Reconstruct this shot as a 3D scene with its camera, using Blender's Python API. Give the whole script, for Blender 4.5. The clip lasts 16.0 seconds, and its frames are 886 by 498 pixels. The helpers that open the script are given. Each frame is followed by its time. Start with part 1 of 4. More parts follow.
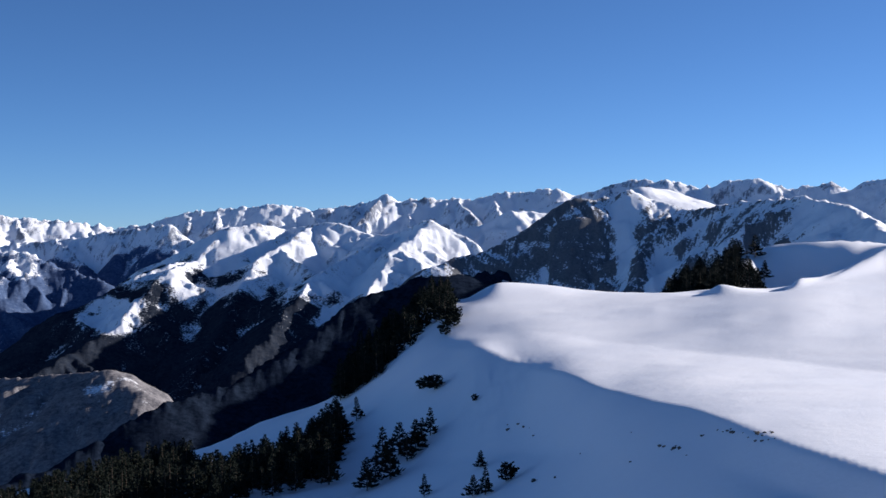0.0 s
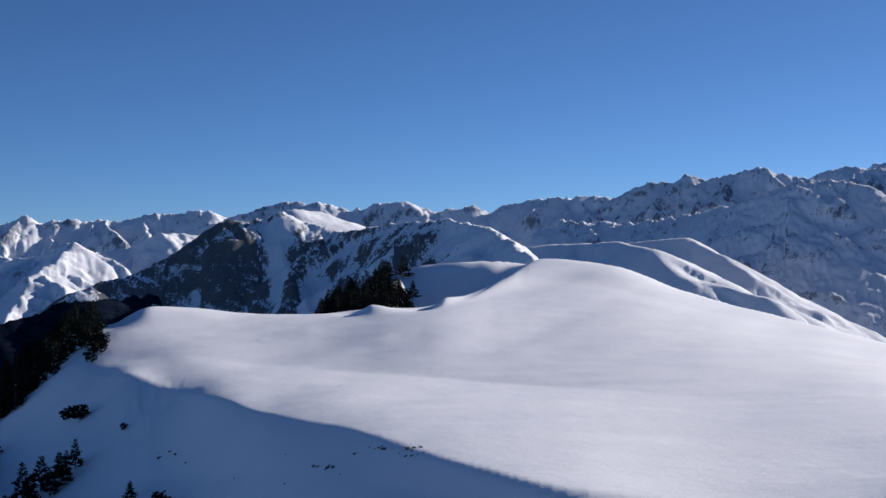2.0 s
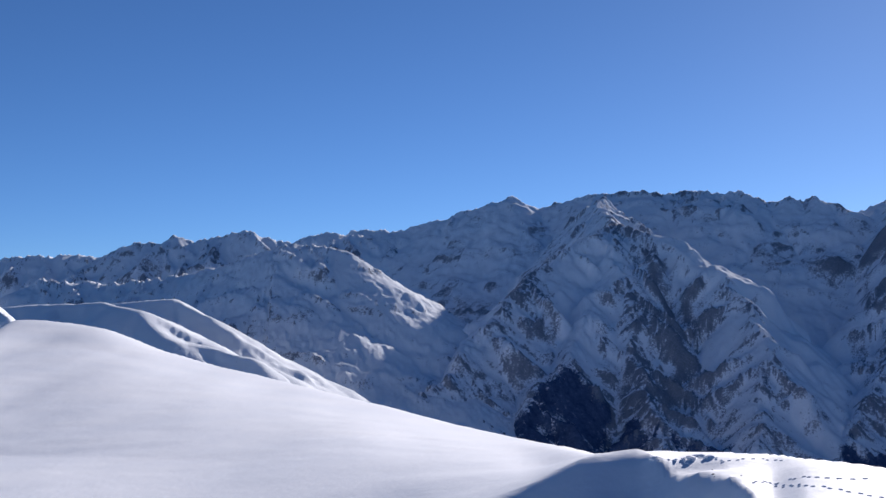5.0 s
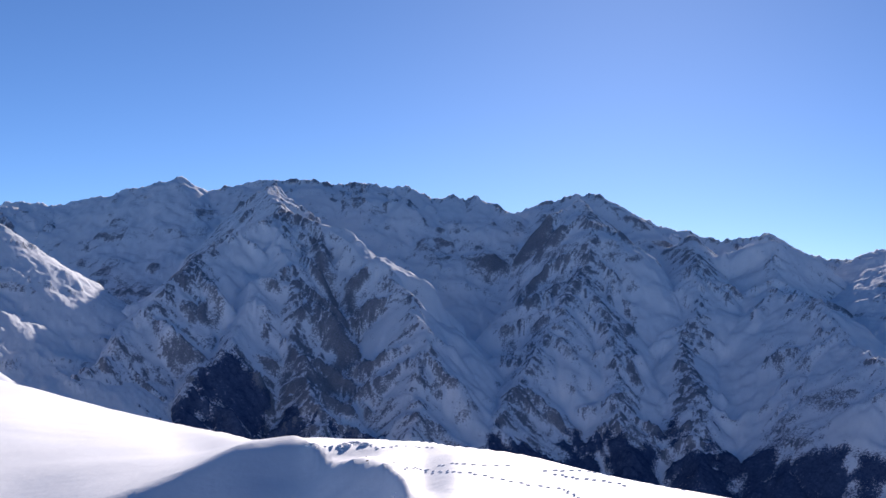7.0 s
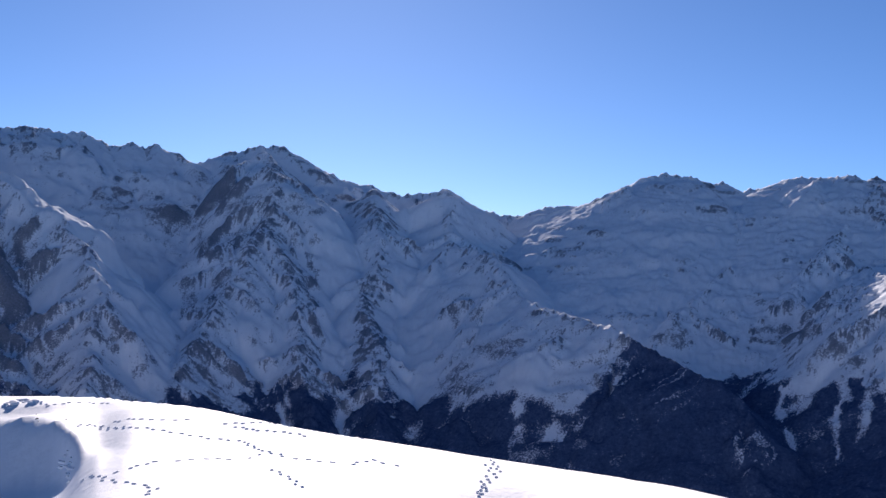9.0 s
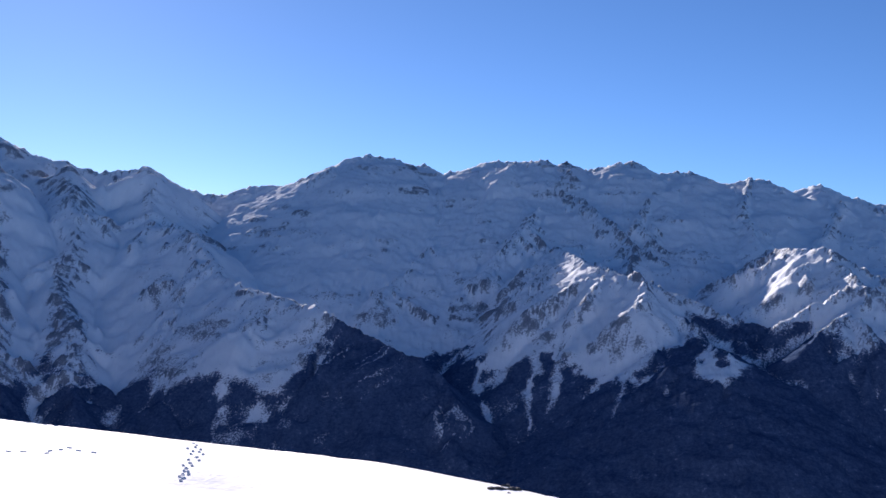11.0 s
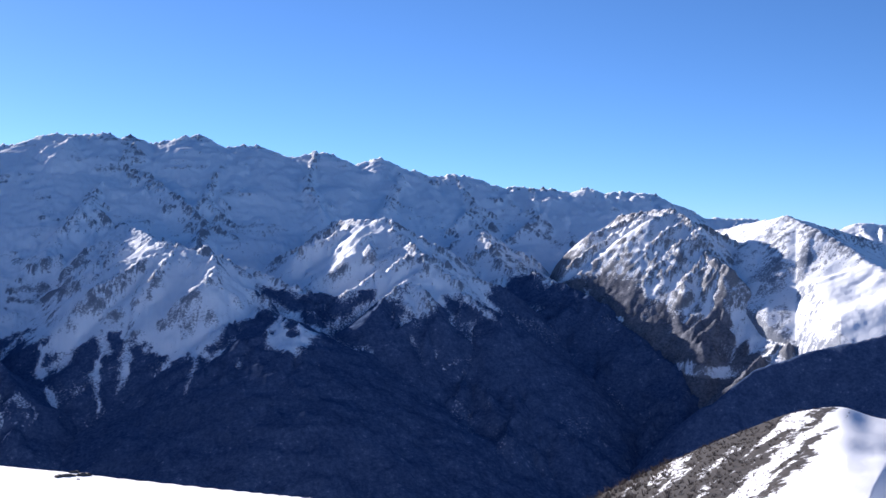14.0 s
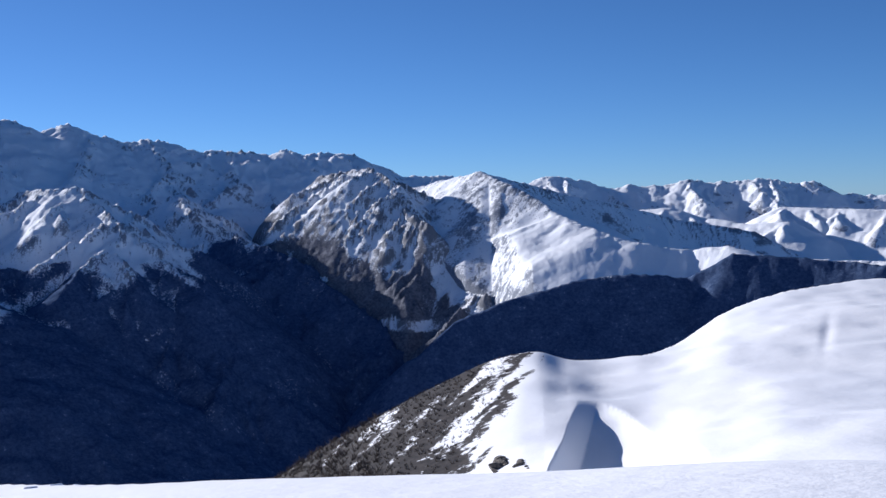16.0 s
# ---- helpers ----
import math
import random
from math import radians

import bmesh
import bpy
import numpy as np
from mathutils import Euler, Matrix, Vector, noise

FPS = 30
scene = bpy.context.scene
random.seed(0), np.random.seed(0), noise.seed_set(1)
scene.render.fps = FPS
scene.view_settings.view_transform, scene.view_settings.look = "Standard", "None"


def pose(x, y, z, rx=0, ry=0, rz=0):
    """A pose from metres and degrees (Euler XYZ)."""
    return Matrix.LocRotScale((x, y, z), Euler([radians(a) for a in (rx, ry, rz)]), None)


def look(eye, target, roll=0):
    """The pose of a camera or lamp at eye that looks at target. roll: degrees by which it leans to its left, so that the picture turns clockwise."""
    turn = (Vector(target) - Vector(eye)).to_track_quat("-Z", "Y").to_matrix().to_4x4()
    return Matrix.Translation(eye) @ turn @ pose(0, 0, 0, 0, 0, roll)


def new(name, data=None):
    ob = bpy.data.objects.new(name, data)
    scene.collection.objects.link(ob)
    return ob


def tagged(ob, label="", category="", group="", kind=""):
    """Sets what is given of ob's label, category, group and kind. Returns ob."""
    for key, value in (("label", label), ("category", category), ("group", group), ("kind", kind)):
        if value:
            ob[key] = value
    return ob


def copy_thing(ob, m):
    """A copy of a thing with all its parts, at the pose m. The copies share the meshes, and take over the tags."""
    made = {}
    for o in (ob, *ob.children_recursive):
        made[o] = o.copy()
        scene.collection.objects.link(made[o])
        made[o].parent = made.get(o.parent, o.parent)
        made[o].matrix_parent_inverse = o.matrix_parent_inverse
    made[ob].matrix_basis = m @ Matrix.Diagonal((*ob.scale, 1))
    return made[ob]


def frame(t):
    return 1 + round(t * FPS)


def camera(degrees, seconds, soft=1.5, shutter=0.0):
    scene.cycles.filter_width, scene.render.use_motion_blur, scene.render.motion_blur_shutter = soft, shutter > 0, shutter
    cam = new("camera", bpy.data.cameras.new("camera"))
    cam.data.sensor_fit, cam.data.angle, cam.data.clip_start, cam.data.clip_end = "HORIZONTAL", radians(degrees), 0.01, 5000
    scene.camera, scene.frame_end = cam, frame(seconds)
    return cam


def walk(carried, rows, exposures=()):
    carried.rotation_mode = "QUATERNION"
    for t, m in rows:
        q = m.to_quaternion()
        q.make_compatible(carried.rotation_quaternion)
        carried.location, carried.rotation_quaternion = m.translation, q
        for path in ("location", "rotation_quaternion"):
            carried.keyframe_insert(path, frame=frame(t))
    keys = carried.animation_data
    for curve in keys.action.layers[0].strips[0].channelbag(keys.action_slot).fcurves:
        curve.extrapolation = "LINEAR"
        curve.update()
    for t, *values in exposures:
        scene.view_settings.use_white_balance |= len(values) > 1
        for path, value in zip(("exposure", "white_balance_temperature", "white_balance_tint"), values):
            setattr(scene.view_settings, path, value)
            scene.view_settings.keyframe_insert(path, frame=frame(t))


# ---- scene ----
cam = camera(40.29, 16.0)
walk(cam, [
    (0, pose(0, 0, 0, 89.70, 0.00, 0.00)),
    (0.5, pose(0, 0, 0, 89.76, 0.38, -4.45)),
    (1, pose(0, 0, 0, 90.10, 0.26, -8.14)),
    (1.5, pose(0, 0, 0, 90.65, -0.04, -12.17)),
    (2, pose(0, 0, 0, 90.68, 0.46, -16.36)),
    (2.5, pose(0, 0, 0, 90.98, 0.81, -20.38)),
    (3, pose(0, 0, 0, 91.39, 0.61, -23.88)),
    (3.5, pose(0, 0, 0, 92.03, 0.85, -27.72)),
    (4, pose(0, 0, 0, 92.23, 0.90, -32.19)),
    (4.5, pose(0, 0, 0, 92.75, 0.91, -35.28)),
    (5, pose(0, 0, 0, 93.40, 0.43, -40.35)),
    (7.5, pose(0, 0, 0, 92.45, -1.95, -59.23)),
    (8, pose(0, 0, 0, 91.95, -1.89, -62.65)),
    (8.5, pose(0, 0, 0, 91.43, -1.65, -67.11)),
    (9, pose(0, 0, 0, 91.18, -1.97, -71.11)),
    (9.5, pose(0, 0, 0, 91.23, -2.42, -74.18)),
    (10, pose(0, 0, 0, 91.19, -2.40, -77.86)),
    (12.5, pose(0, 0, 0, 90.07, -0.98, -95.11)),
    (13, pose(0, 0, 0, 90.06, -0.77, -98.52)),
    (13.5, pose(0, 0, 0, 89.83, -0.79, -101.87)),
    (14, pose(0, 0, 0, 89.86, -0.39, -105.28)),
    (14.5, pose(0, 0, 0, 89.64, -0.58, -109.42)),
    (15, pose(0, 0, 0, 89.19, 0.18, -112.45)),
    (15.5, pose(0, 0, 0, 88.77, 0.13, -116.14)),
    (16, pose(0, 0, 0, 87.88, 1.79, -119.38)),
], exposures=[
    (0, 1.19, 5800, 10),
    (0.5, 0.98, 5800, 10),
    (1.5, 0.79, 5800, 10),
    (3.5, 0.58, 5750, 10),
    (5, 0.8, 5650, 11),
    (7.5, 1.16, 6000, 15),
    (9, 1.1, 5950, 15),
    (10, 1.02, 5880, 14),
    (12.5, 1.62, 5750, 14),
    (14.5, 1.5, 5700, 11),
    (15.5, 1.2, 5600, 10),
    (16, 0.9, 5400, 10),
])

# ---- sky and sun ----
SUN_AZ, SUN_EL = 65.4, 17.0
world = bpy.data.worlds.new("winter_sky")
scene.world = world
world.use_nodes = True
wn = world.node_tree.nodes
sky = wn.new("ShaderNodeTexSky")
sky.sky_type, sky.sun_disc = "NISHITA", False
sky.sun_elevation, sky.sun_rotation = radians(SUN_EL), radians(SUN_AZ)
sky.altitude, sky.air_density, sky.dust_density, sky.ozone_density = 3500, 0.8, 0.9, 4.9
wn["Background"].inputs["Strength"].default_value = 0.047
world.node_tree.links.new(sky.outputs[0], wn["Background"].inputs["Color"])
sun = new("sun", bpy.data.lights.new("sun", "SUN"))
sun.data.energy, sun.data.angle, sun.data.color = 4.1, radians(0.5), (1.0, 0.87, 0.75)
d = Vector((math.sin(radians(SUN_AZ)) * math.cos(radians(SUN_EL)), math.cos(radians(SUN_AZ)) * math.cos(radians(SUN_EL)), math.sin(radians(SUN_EL))))
sun.matrix_world = look(d * 100, (0, 0, 0))


# ---- materials ----
def mat(name):
    m = bpy.data.materials.new(name)
    m.use_nodes = True
    return m, m.node_tree.nodes, m.node_tree.links, m.node_tree.nodes["Principled BSDF"]


def node(nt, kind, **kw):
    n = nt.new(kind)
    for k, v in kw.items():
        n.inputs[k.replace("_", " ")].default_value = v
    return n


def noise_node(nt, links, vec, scale, detail=6.0, rough=0.6):
    n = node(nt, "ShaderNodeTexNoise", Scale=scale, Detail=detail, Roughness=rough)
    links.new(vec, n.inputs["Vector"])
    return n.outputs["Fac"]


def ramp(nt, links, fac, stops):
    n = nt.new("ShaderNodeValToRGB")
    el = n.color_ramp.elements
    while len(el) < len(stops):
        el.new(0.5)
    for e, (p, c) in zip(el, stops):
        e.position, e.color = p, (*c, 1)
    links.new(fac, n.inputs[0])
    return n.outputs[0]


def calc(nt, links, op, a, b=None, clamp=False):
    n = nt.new("ShaderNodeMath")
    n.operation, n.use_clamp = op, clamp
    for i, v in enumerate((a, b)):
        if v is None:
            continue
        if isinstance(v, (int, float)):
            n.inputs[i].default_value = v
        else:
            links.new(v, n.inputs[i])
    return n.outputs[0]


def mixc(nt, links, fac, a, b):
    n = nt.new("ShaderNodeMix")
    n.data_type = "RGBA"
    links.new(fac, n.inputs[0])
    for s, v in ((n.inputs[6], a), (n.inputs[7], b)):
        if isinstance(v, tuple):
            s.default_value = (*v, 1)
        else:
            links.new(v, s)
    return n.outputs[2]


def bump(nt, links, bsdf, height, strength, distance):
    n = node(nt, "ShaderNodeBump", Strength=strength, Distance=distance)
    links.new(height, n.inputs["Height"])
    links.new(n.outputs[0], bsdf.inputs["Normal"])


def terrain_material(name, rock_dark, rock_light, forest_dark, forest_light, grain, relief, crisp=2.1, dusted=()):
    """Snow with bare rock and wood where the mesh's rock and forest weights say so."""
    m, nt, lk, b = mat(name)
    geo = nt.new("ShaderNodeNewGeometry")
    pos = geo.outputs["Position"]
    rock = nt.new("ShaderNodeAttribute"); rock.attribute_name = "rock"
    wood = nt.new("ShaderNodeAttribute"); wood.attribute_name = "forest"
    fine = noise_node(nt, lk, pos, 1.0 / grain, 5, 0.72)
    tiny = noise_node(nt, lk, pos, 0.55 / grain, 5, 0.8)
    mid = noise_node(nt, lk, pos, 0.12 / grain, 5, 0.6)
    snow = ramp(nt, lk, mid, [(0.3, (0.85, 0.88, 0.925)), (0.7, (0.92, 0.935, 0.96))])
    stone = ramp(nt, lk, fine, [(0.35, rock_dark), (0.7, rock_light)])
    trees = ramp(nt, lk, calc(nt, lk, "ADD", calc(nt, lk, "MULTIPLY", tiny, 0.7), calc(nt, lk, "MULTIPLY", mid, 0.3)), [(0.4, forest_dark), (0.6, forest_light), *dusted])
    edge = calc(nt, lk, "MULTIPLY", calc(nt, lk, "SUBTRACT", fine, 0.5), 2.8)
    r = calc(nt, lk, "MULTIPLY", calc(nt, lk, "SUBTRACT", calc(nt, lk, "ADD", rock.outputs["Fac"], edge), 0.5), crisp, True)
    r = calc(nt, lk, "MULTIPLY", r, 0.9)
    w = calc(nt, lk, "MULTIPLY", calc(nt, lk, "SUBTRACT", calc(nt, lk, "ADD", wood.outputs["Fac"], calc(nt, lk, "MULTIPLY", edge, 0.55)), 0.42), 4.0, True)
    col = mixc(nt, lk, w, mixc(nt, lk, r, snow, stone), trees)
    lk.new(col, b.inputs["Base Color"])
    b.inputs["Roughness"].default_value = 0.8
    b.inputs["Specular IOR Level"].default_value = 0.0
    bump(nt, lk, b, calc(nt, lk, "ADD", calc(nt, lk, "MULTIPLY", fine, 0.5), mid), 0.5, relief)
    return m


def snow_material():
    m, nt, lk, b = mat("wind_packed_snow")
    geo = nt.new("ShaderNodeNewGeometry")
    pos = geo.outputs["Position"]
    big = noise_node(nt, lk, pos, 0.03, 4, 0.5)
    small = noise_node(nt, lk, pos, 0.8, 6, 0.65)
    grain = noise_node(nt, lk, pos, 14.0, 3, 0.6)
    col = ramp(nt, lk, big, [(0.3, (0.86, 0.88, 0.92)), (0.7, (0.93, 0.935, 0.95))])
    rock = nt.new("ShaderNodeAttribute"); rock.attribute_name = "rock"
    edge = calc(nt, lk, "SUBTRACT", noise_node(nt, lk, pos, 0.8, 6, 0.75), 0.5)
    r = calc(nt, lk, "MULTIPLY", calc(nt, lk, "SUBTRACT", calc(nt, lk, "ADD", rock.outputs["Fac"], calc(nt, lk, "MULTIPLY", edge, 3.2)), 0.5), 5.0, True)
    earth = ramp(nt, lk, small, [(0.35, (0.02, 0.018, 0.017)), (0.7, (0.075, 0.065, 0.058))])
    lk.new(mixc(nt, lk, r, col, earth), b.inputs["Base Color"])
    b.inputs["Roughness"].default_value = 0.7
    b.inputs["Specular IOR Level"].default_value = 0.12
    h = calc(nt, lk, "ADD", calc(nt, lk, "MULTIPLY", small, 1.0), calc(nt, lk, "MULTIPLY", grain, 0.08))
    bump(nt, lk, b, h, 0.18, 0.4)
    return m


SNOW = snow_material()
# wood and rock blued, wood lightened too: distance haze put into their colours
ALPINE = terrain_material("alpine_haze_blue_rock_and_snow", (0.08, 0.095, 0.13), (0.25, 0.275, 0.33), (0.04, 0.065, 0.135), (0.095, 0.135, 0.235), 5.0, 3.0, dusted=[(0.67, (0.4, 0.43, 0.47))])
BROWN = terrain_material("bare_brown_wood_and_snow", (0.08, 0.083, 0.096), (0.225, 0.228, 0.25), (0.075, 0.082, 0.104), (0.205, 0.213, 0.25), 4.0, 4.0)
HILLWOOD = terrain_material("leafless_wood_and_snow", (0.11, 0.1, 0.1), (0.3, 0.275, 0.265), (0.085, 0.083, 0.093), (0.24, 0.23, 0.235), 4.0, 3.0)
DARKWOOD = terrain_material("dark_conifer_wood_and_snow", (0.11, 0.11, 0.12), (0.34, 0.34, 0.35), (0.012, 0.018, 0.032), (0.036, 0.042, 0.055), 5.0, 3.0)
# wood near black: shade missing on the ridge is put into its colour
SCRUB = terrain_material("rocky_snow_with_shade_dark_scrub", (0.025, 0.027, 0.032), (0.12, 0.12, 0.125), (0.005, 0.009, 0.018), (0.018, 0.026, 0.045), 2.0, 1.2, 3.2)


# ---- landform tools ----
def lattice(ix, iy, seed):
    h = (ix.astype(np.int64) * 374761393 + iy.astype(np.int64) * 668265263 + seed * 1442695041) & 0xFFFFFFFF
    h = ((h ^ (h >> 13)) * 1274126177) & 0xFFFFFFFF
    return ((h ^ (h >> 16)) & 0xFFFF) / 32767.5 - 1.0


def vnoise(x, y, seed=0):
    ix, iy = np.floor(x), np.floor(y)
    u, v = x - ix, y - iy
    u, v = u * u * u * (u * (u * 6 - 15) + 10), v * v * v * (v * (v * 6 - 15) + 10)
    a, b = lattice(ix, iy, seed), lattice(ix + 1, iy, seed)
    c, e = lattice(ix, iy + 1, seed), lattice(ix + 1, iy + 1, seed)
    return (a + (b - a) * u) * (1 - v) + (c + (e - c) * u) * v


def fbm(x, y, octaves=5, seed=0, gain=0.5):
    t, amp = np.zeros_like(x), 1.0
    for k in range(octaves):
        t += amp * vnoise(x, y, seed + k)
        x, y, amp = x * 2.03 + 11.3, y * 2.03 - 7.1, amp * gain
    return t


def ridged(x, y, octaves=5, seed=0, gain=0.5):
    t, amp = np.zeros_like(x), 1.0
    for k in range(octaves):
        t += amp * (1.0 - 2.0 * np.abs(vnoise(x, y, seed + k)))
        x, y, amp = x * 2.03 + 5.3, y * 2.03 + 3.7, amp * gain
    return t


def slopes(xs, ys):
    """Slopes of a monotone cubic through ys (points on the first axis)."""
    h, dl = np.diff(xs, axis=0), np.diff(ys, axis=0) / np.diff(xs, axis=0)
    m = np.zeros_like(ys)
    same = dl[1:] * dl[:-1] > 0
    w1, w2 = 2 * h[1:] + h[:-1], h[1:] + 2 * h[:-1]
    with np.errstate(divide="ignore", invalid="ignore"):
        m[1:-1] = np.where(same, (w1 + w2) / (w1 / dl[:-1] + w2 / dl[1:]), 0.0)
    m[0], m[-1] = dl[0], dl[-1]
    return m


def curve(points, az):
    """Smooth value of (azimuth, value...) rows at the azimuths az."""
    p = np.array(points, float)
    out = []
    for k in range(1, p.shape[1]):
        m = slopes(p[:, 0], p[:, k])
        i = np.clip(np.searchsorted(p[:, 0], az) - 1, 0, len(p) - 2)
        h = p[i + 1, 0] - p[i, 0]
        t = np.clip((az - p[i, 0]) / h, 0, 1)
        out.append((2 * t**3 - 3 * t**2 + 1) * p[i, k] + (t**3 - 2 * t**2 + t) * h * m[i] + (3 * t**2 - 2 * t**3) * p[i + 1, k] + (t**3 - t**2) * h * m[i + 1])
    return out


def grid_mesh(name, x, y, z, material, weights, keep=None, wrap=False):
    """A sheet over a rows x columns grid; faces with a corner out of keep are left out."""
    rows, cols = x.shape
    idx = np.arange(rows * cols).reshape(rows, cols)
    if wrap:
        idx = np.concatenate([idx, idx[:, :1]], axis=1)
    q = np.stack([idx[:-1, :-1], idx[:-1, 1:], idx[1:, 1:], idx[1:, :-1]], axis=-1).reshape(-1, 4)
    co = np.stack([x, y, z], axis=-1).reshape(-1, 3)
    ws = {k: v.reshape(-1) for k, v in weights.items()}
    if keep is not None:
        q = q[keep.reshape(-1)[q].any(axis=1)]
        used = np.unique(q)
        remap = np.zeros(len(co), int)
        remap[used] = np.arange(len(used))
        co, q = co[used], remap[q]
        ws = {k: v[used] for k, v in ws.items()}
    me = bpy.data.meshes.new(name)
    me.vertices.add(len(co))
    me.vertices.foreach_set("co", co.astype(np.float32).ravel())
    me.loops.add(q.size)
    me.loops.foreach_set("vertex_index", q.astype(np.int32).ravel())
    me.polygons.add(len(q))
    me.polygons.foreach_set("loop_start", np.arange(0, q.size, 4, dtype=np.int32))
    me.polygons.foreach_set("use_smooth", np.ones(len(q), dtype=bool))
    for k, v in ws.items():
        me.attributes.new(k, "FLOAT", "POINT").data.foreach_set("value", v.astype(np.float32))
    me.materials.append(material)
    me.update(calc_edges=True)
    return new(name, me)


def xy(az, r):
    a = np.radians(az)
    return r * np.sin(a), r * np.cos(a)


def rise(el, r):
    return r * np.tan(np.radians(el))


def skyline(pairs, near):
    """Crest rows (azimuth, distance, elevation) from a flat list of azimuth, elevation."""
    n = len(pairs) // 2
    rows, rnd = [], random.Random(n)
    for i in range(n):
        rows.append((pairs[2 * i], near, pairs[2 * i + 1]))
        if i < n - 1:
            k = int((pairs[2 * i + 2] - pairs[2 * i]) / 0.35)
            for j in range(1, k + 1):
                f = (j + rnd.uniform(-0.3, 0.3)) / (k + 1)
                rows.append((pairs[2 * i] + f * (pairs[2 * i + 2] - pairs[2 * i]), near, pairs[2 * i + 1] + f * (pairs[2 * i + 3] - pairs[2 * i + 1]) + rnd.uniform(-0.07, 0.09)))
    return rows


BASE = -560.0


def blur(a, n, axis):
    """Running mean over 2n + 1 cells."""
    pad = [(0, 0), (0, 0)]
    pad[axis] = (n + 1, n)
    c = np.cumsum(np.pad(a, pad, mode="edge"), axis=axis)
    k = 2 * n + 1
    return (c[k:] - c[:-k]) / k if axis == 0 else (c[:, k:] - c[:, :-k]) / k


def spurs(crests, fall_k, spacing, length, rnd, towards):
    """Side spurs of a list of crests: (from, to, flank) in metres, each running down one flank and bending as it goes."""
    made = []
    for pts, fall in crests:
        if isinstance(fall, tuple):
            fall = min(fall)
        for (p, q) in zip(pts[:-1], pts[1:]):
            run = (q - p)
            flat = Vector((run.x, run.y, 0))
            L = flat.length
            n = L / spacing
            for k in range(int(n) + (rnd.random() < n % 1)):
                t = rnd.random()
                start = p.lerp(q, t)
                for sgn in (-1, 1):
                    side = Vector((-flat.y, flat.x, 0)).normalized() * sgn
                    front = side.dot(Vector((-start.x, -start.y, 0)).normalized()) > -0.25
                    if towards and not front and rnd.random() < 0.5:
                        continue
                    along = flat.normalized() * (1 if run.z < 0 else -1)
                    way = (side + along * rnd.uniform(-0.15, 0.7) * min(1.0, abs(run.z) / L * 4 + 0.3)).normalized()
                    pos = start - Vector((0, 0, 2))
                    line = [pos]
                    reach = length * rnd.uniform(0.4, 1.2)
                    grade = fall * fall_k * rnd.uniform(0.82, 1.08)
                    steps = 3 if reach > 200 else 2
                    for j in range(steps):
                        way = (Matrix.Rotation(rnd.uniform(-0.35, 0.35), 3, "Z") @ way).normalized()
                        d = reach / steps
                        pos = pos + way * d - Vector((0, 0, d * grade * rnd.uniform(0.75, 1.25)))
                        line.append(pos)
                    made.append((line, fall * rnd.uniform(1.5, 2.1)))
    return made


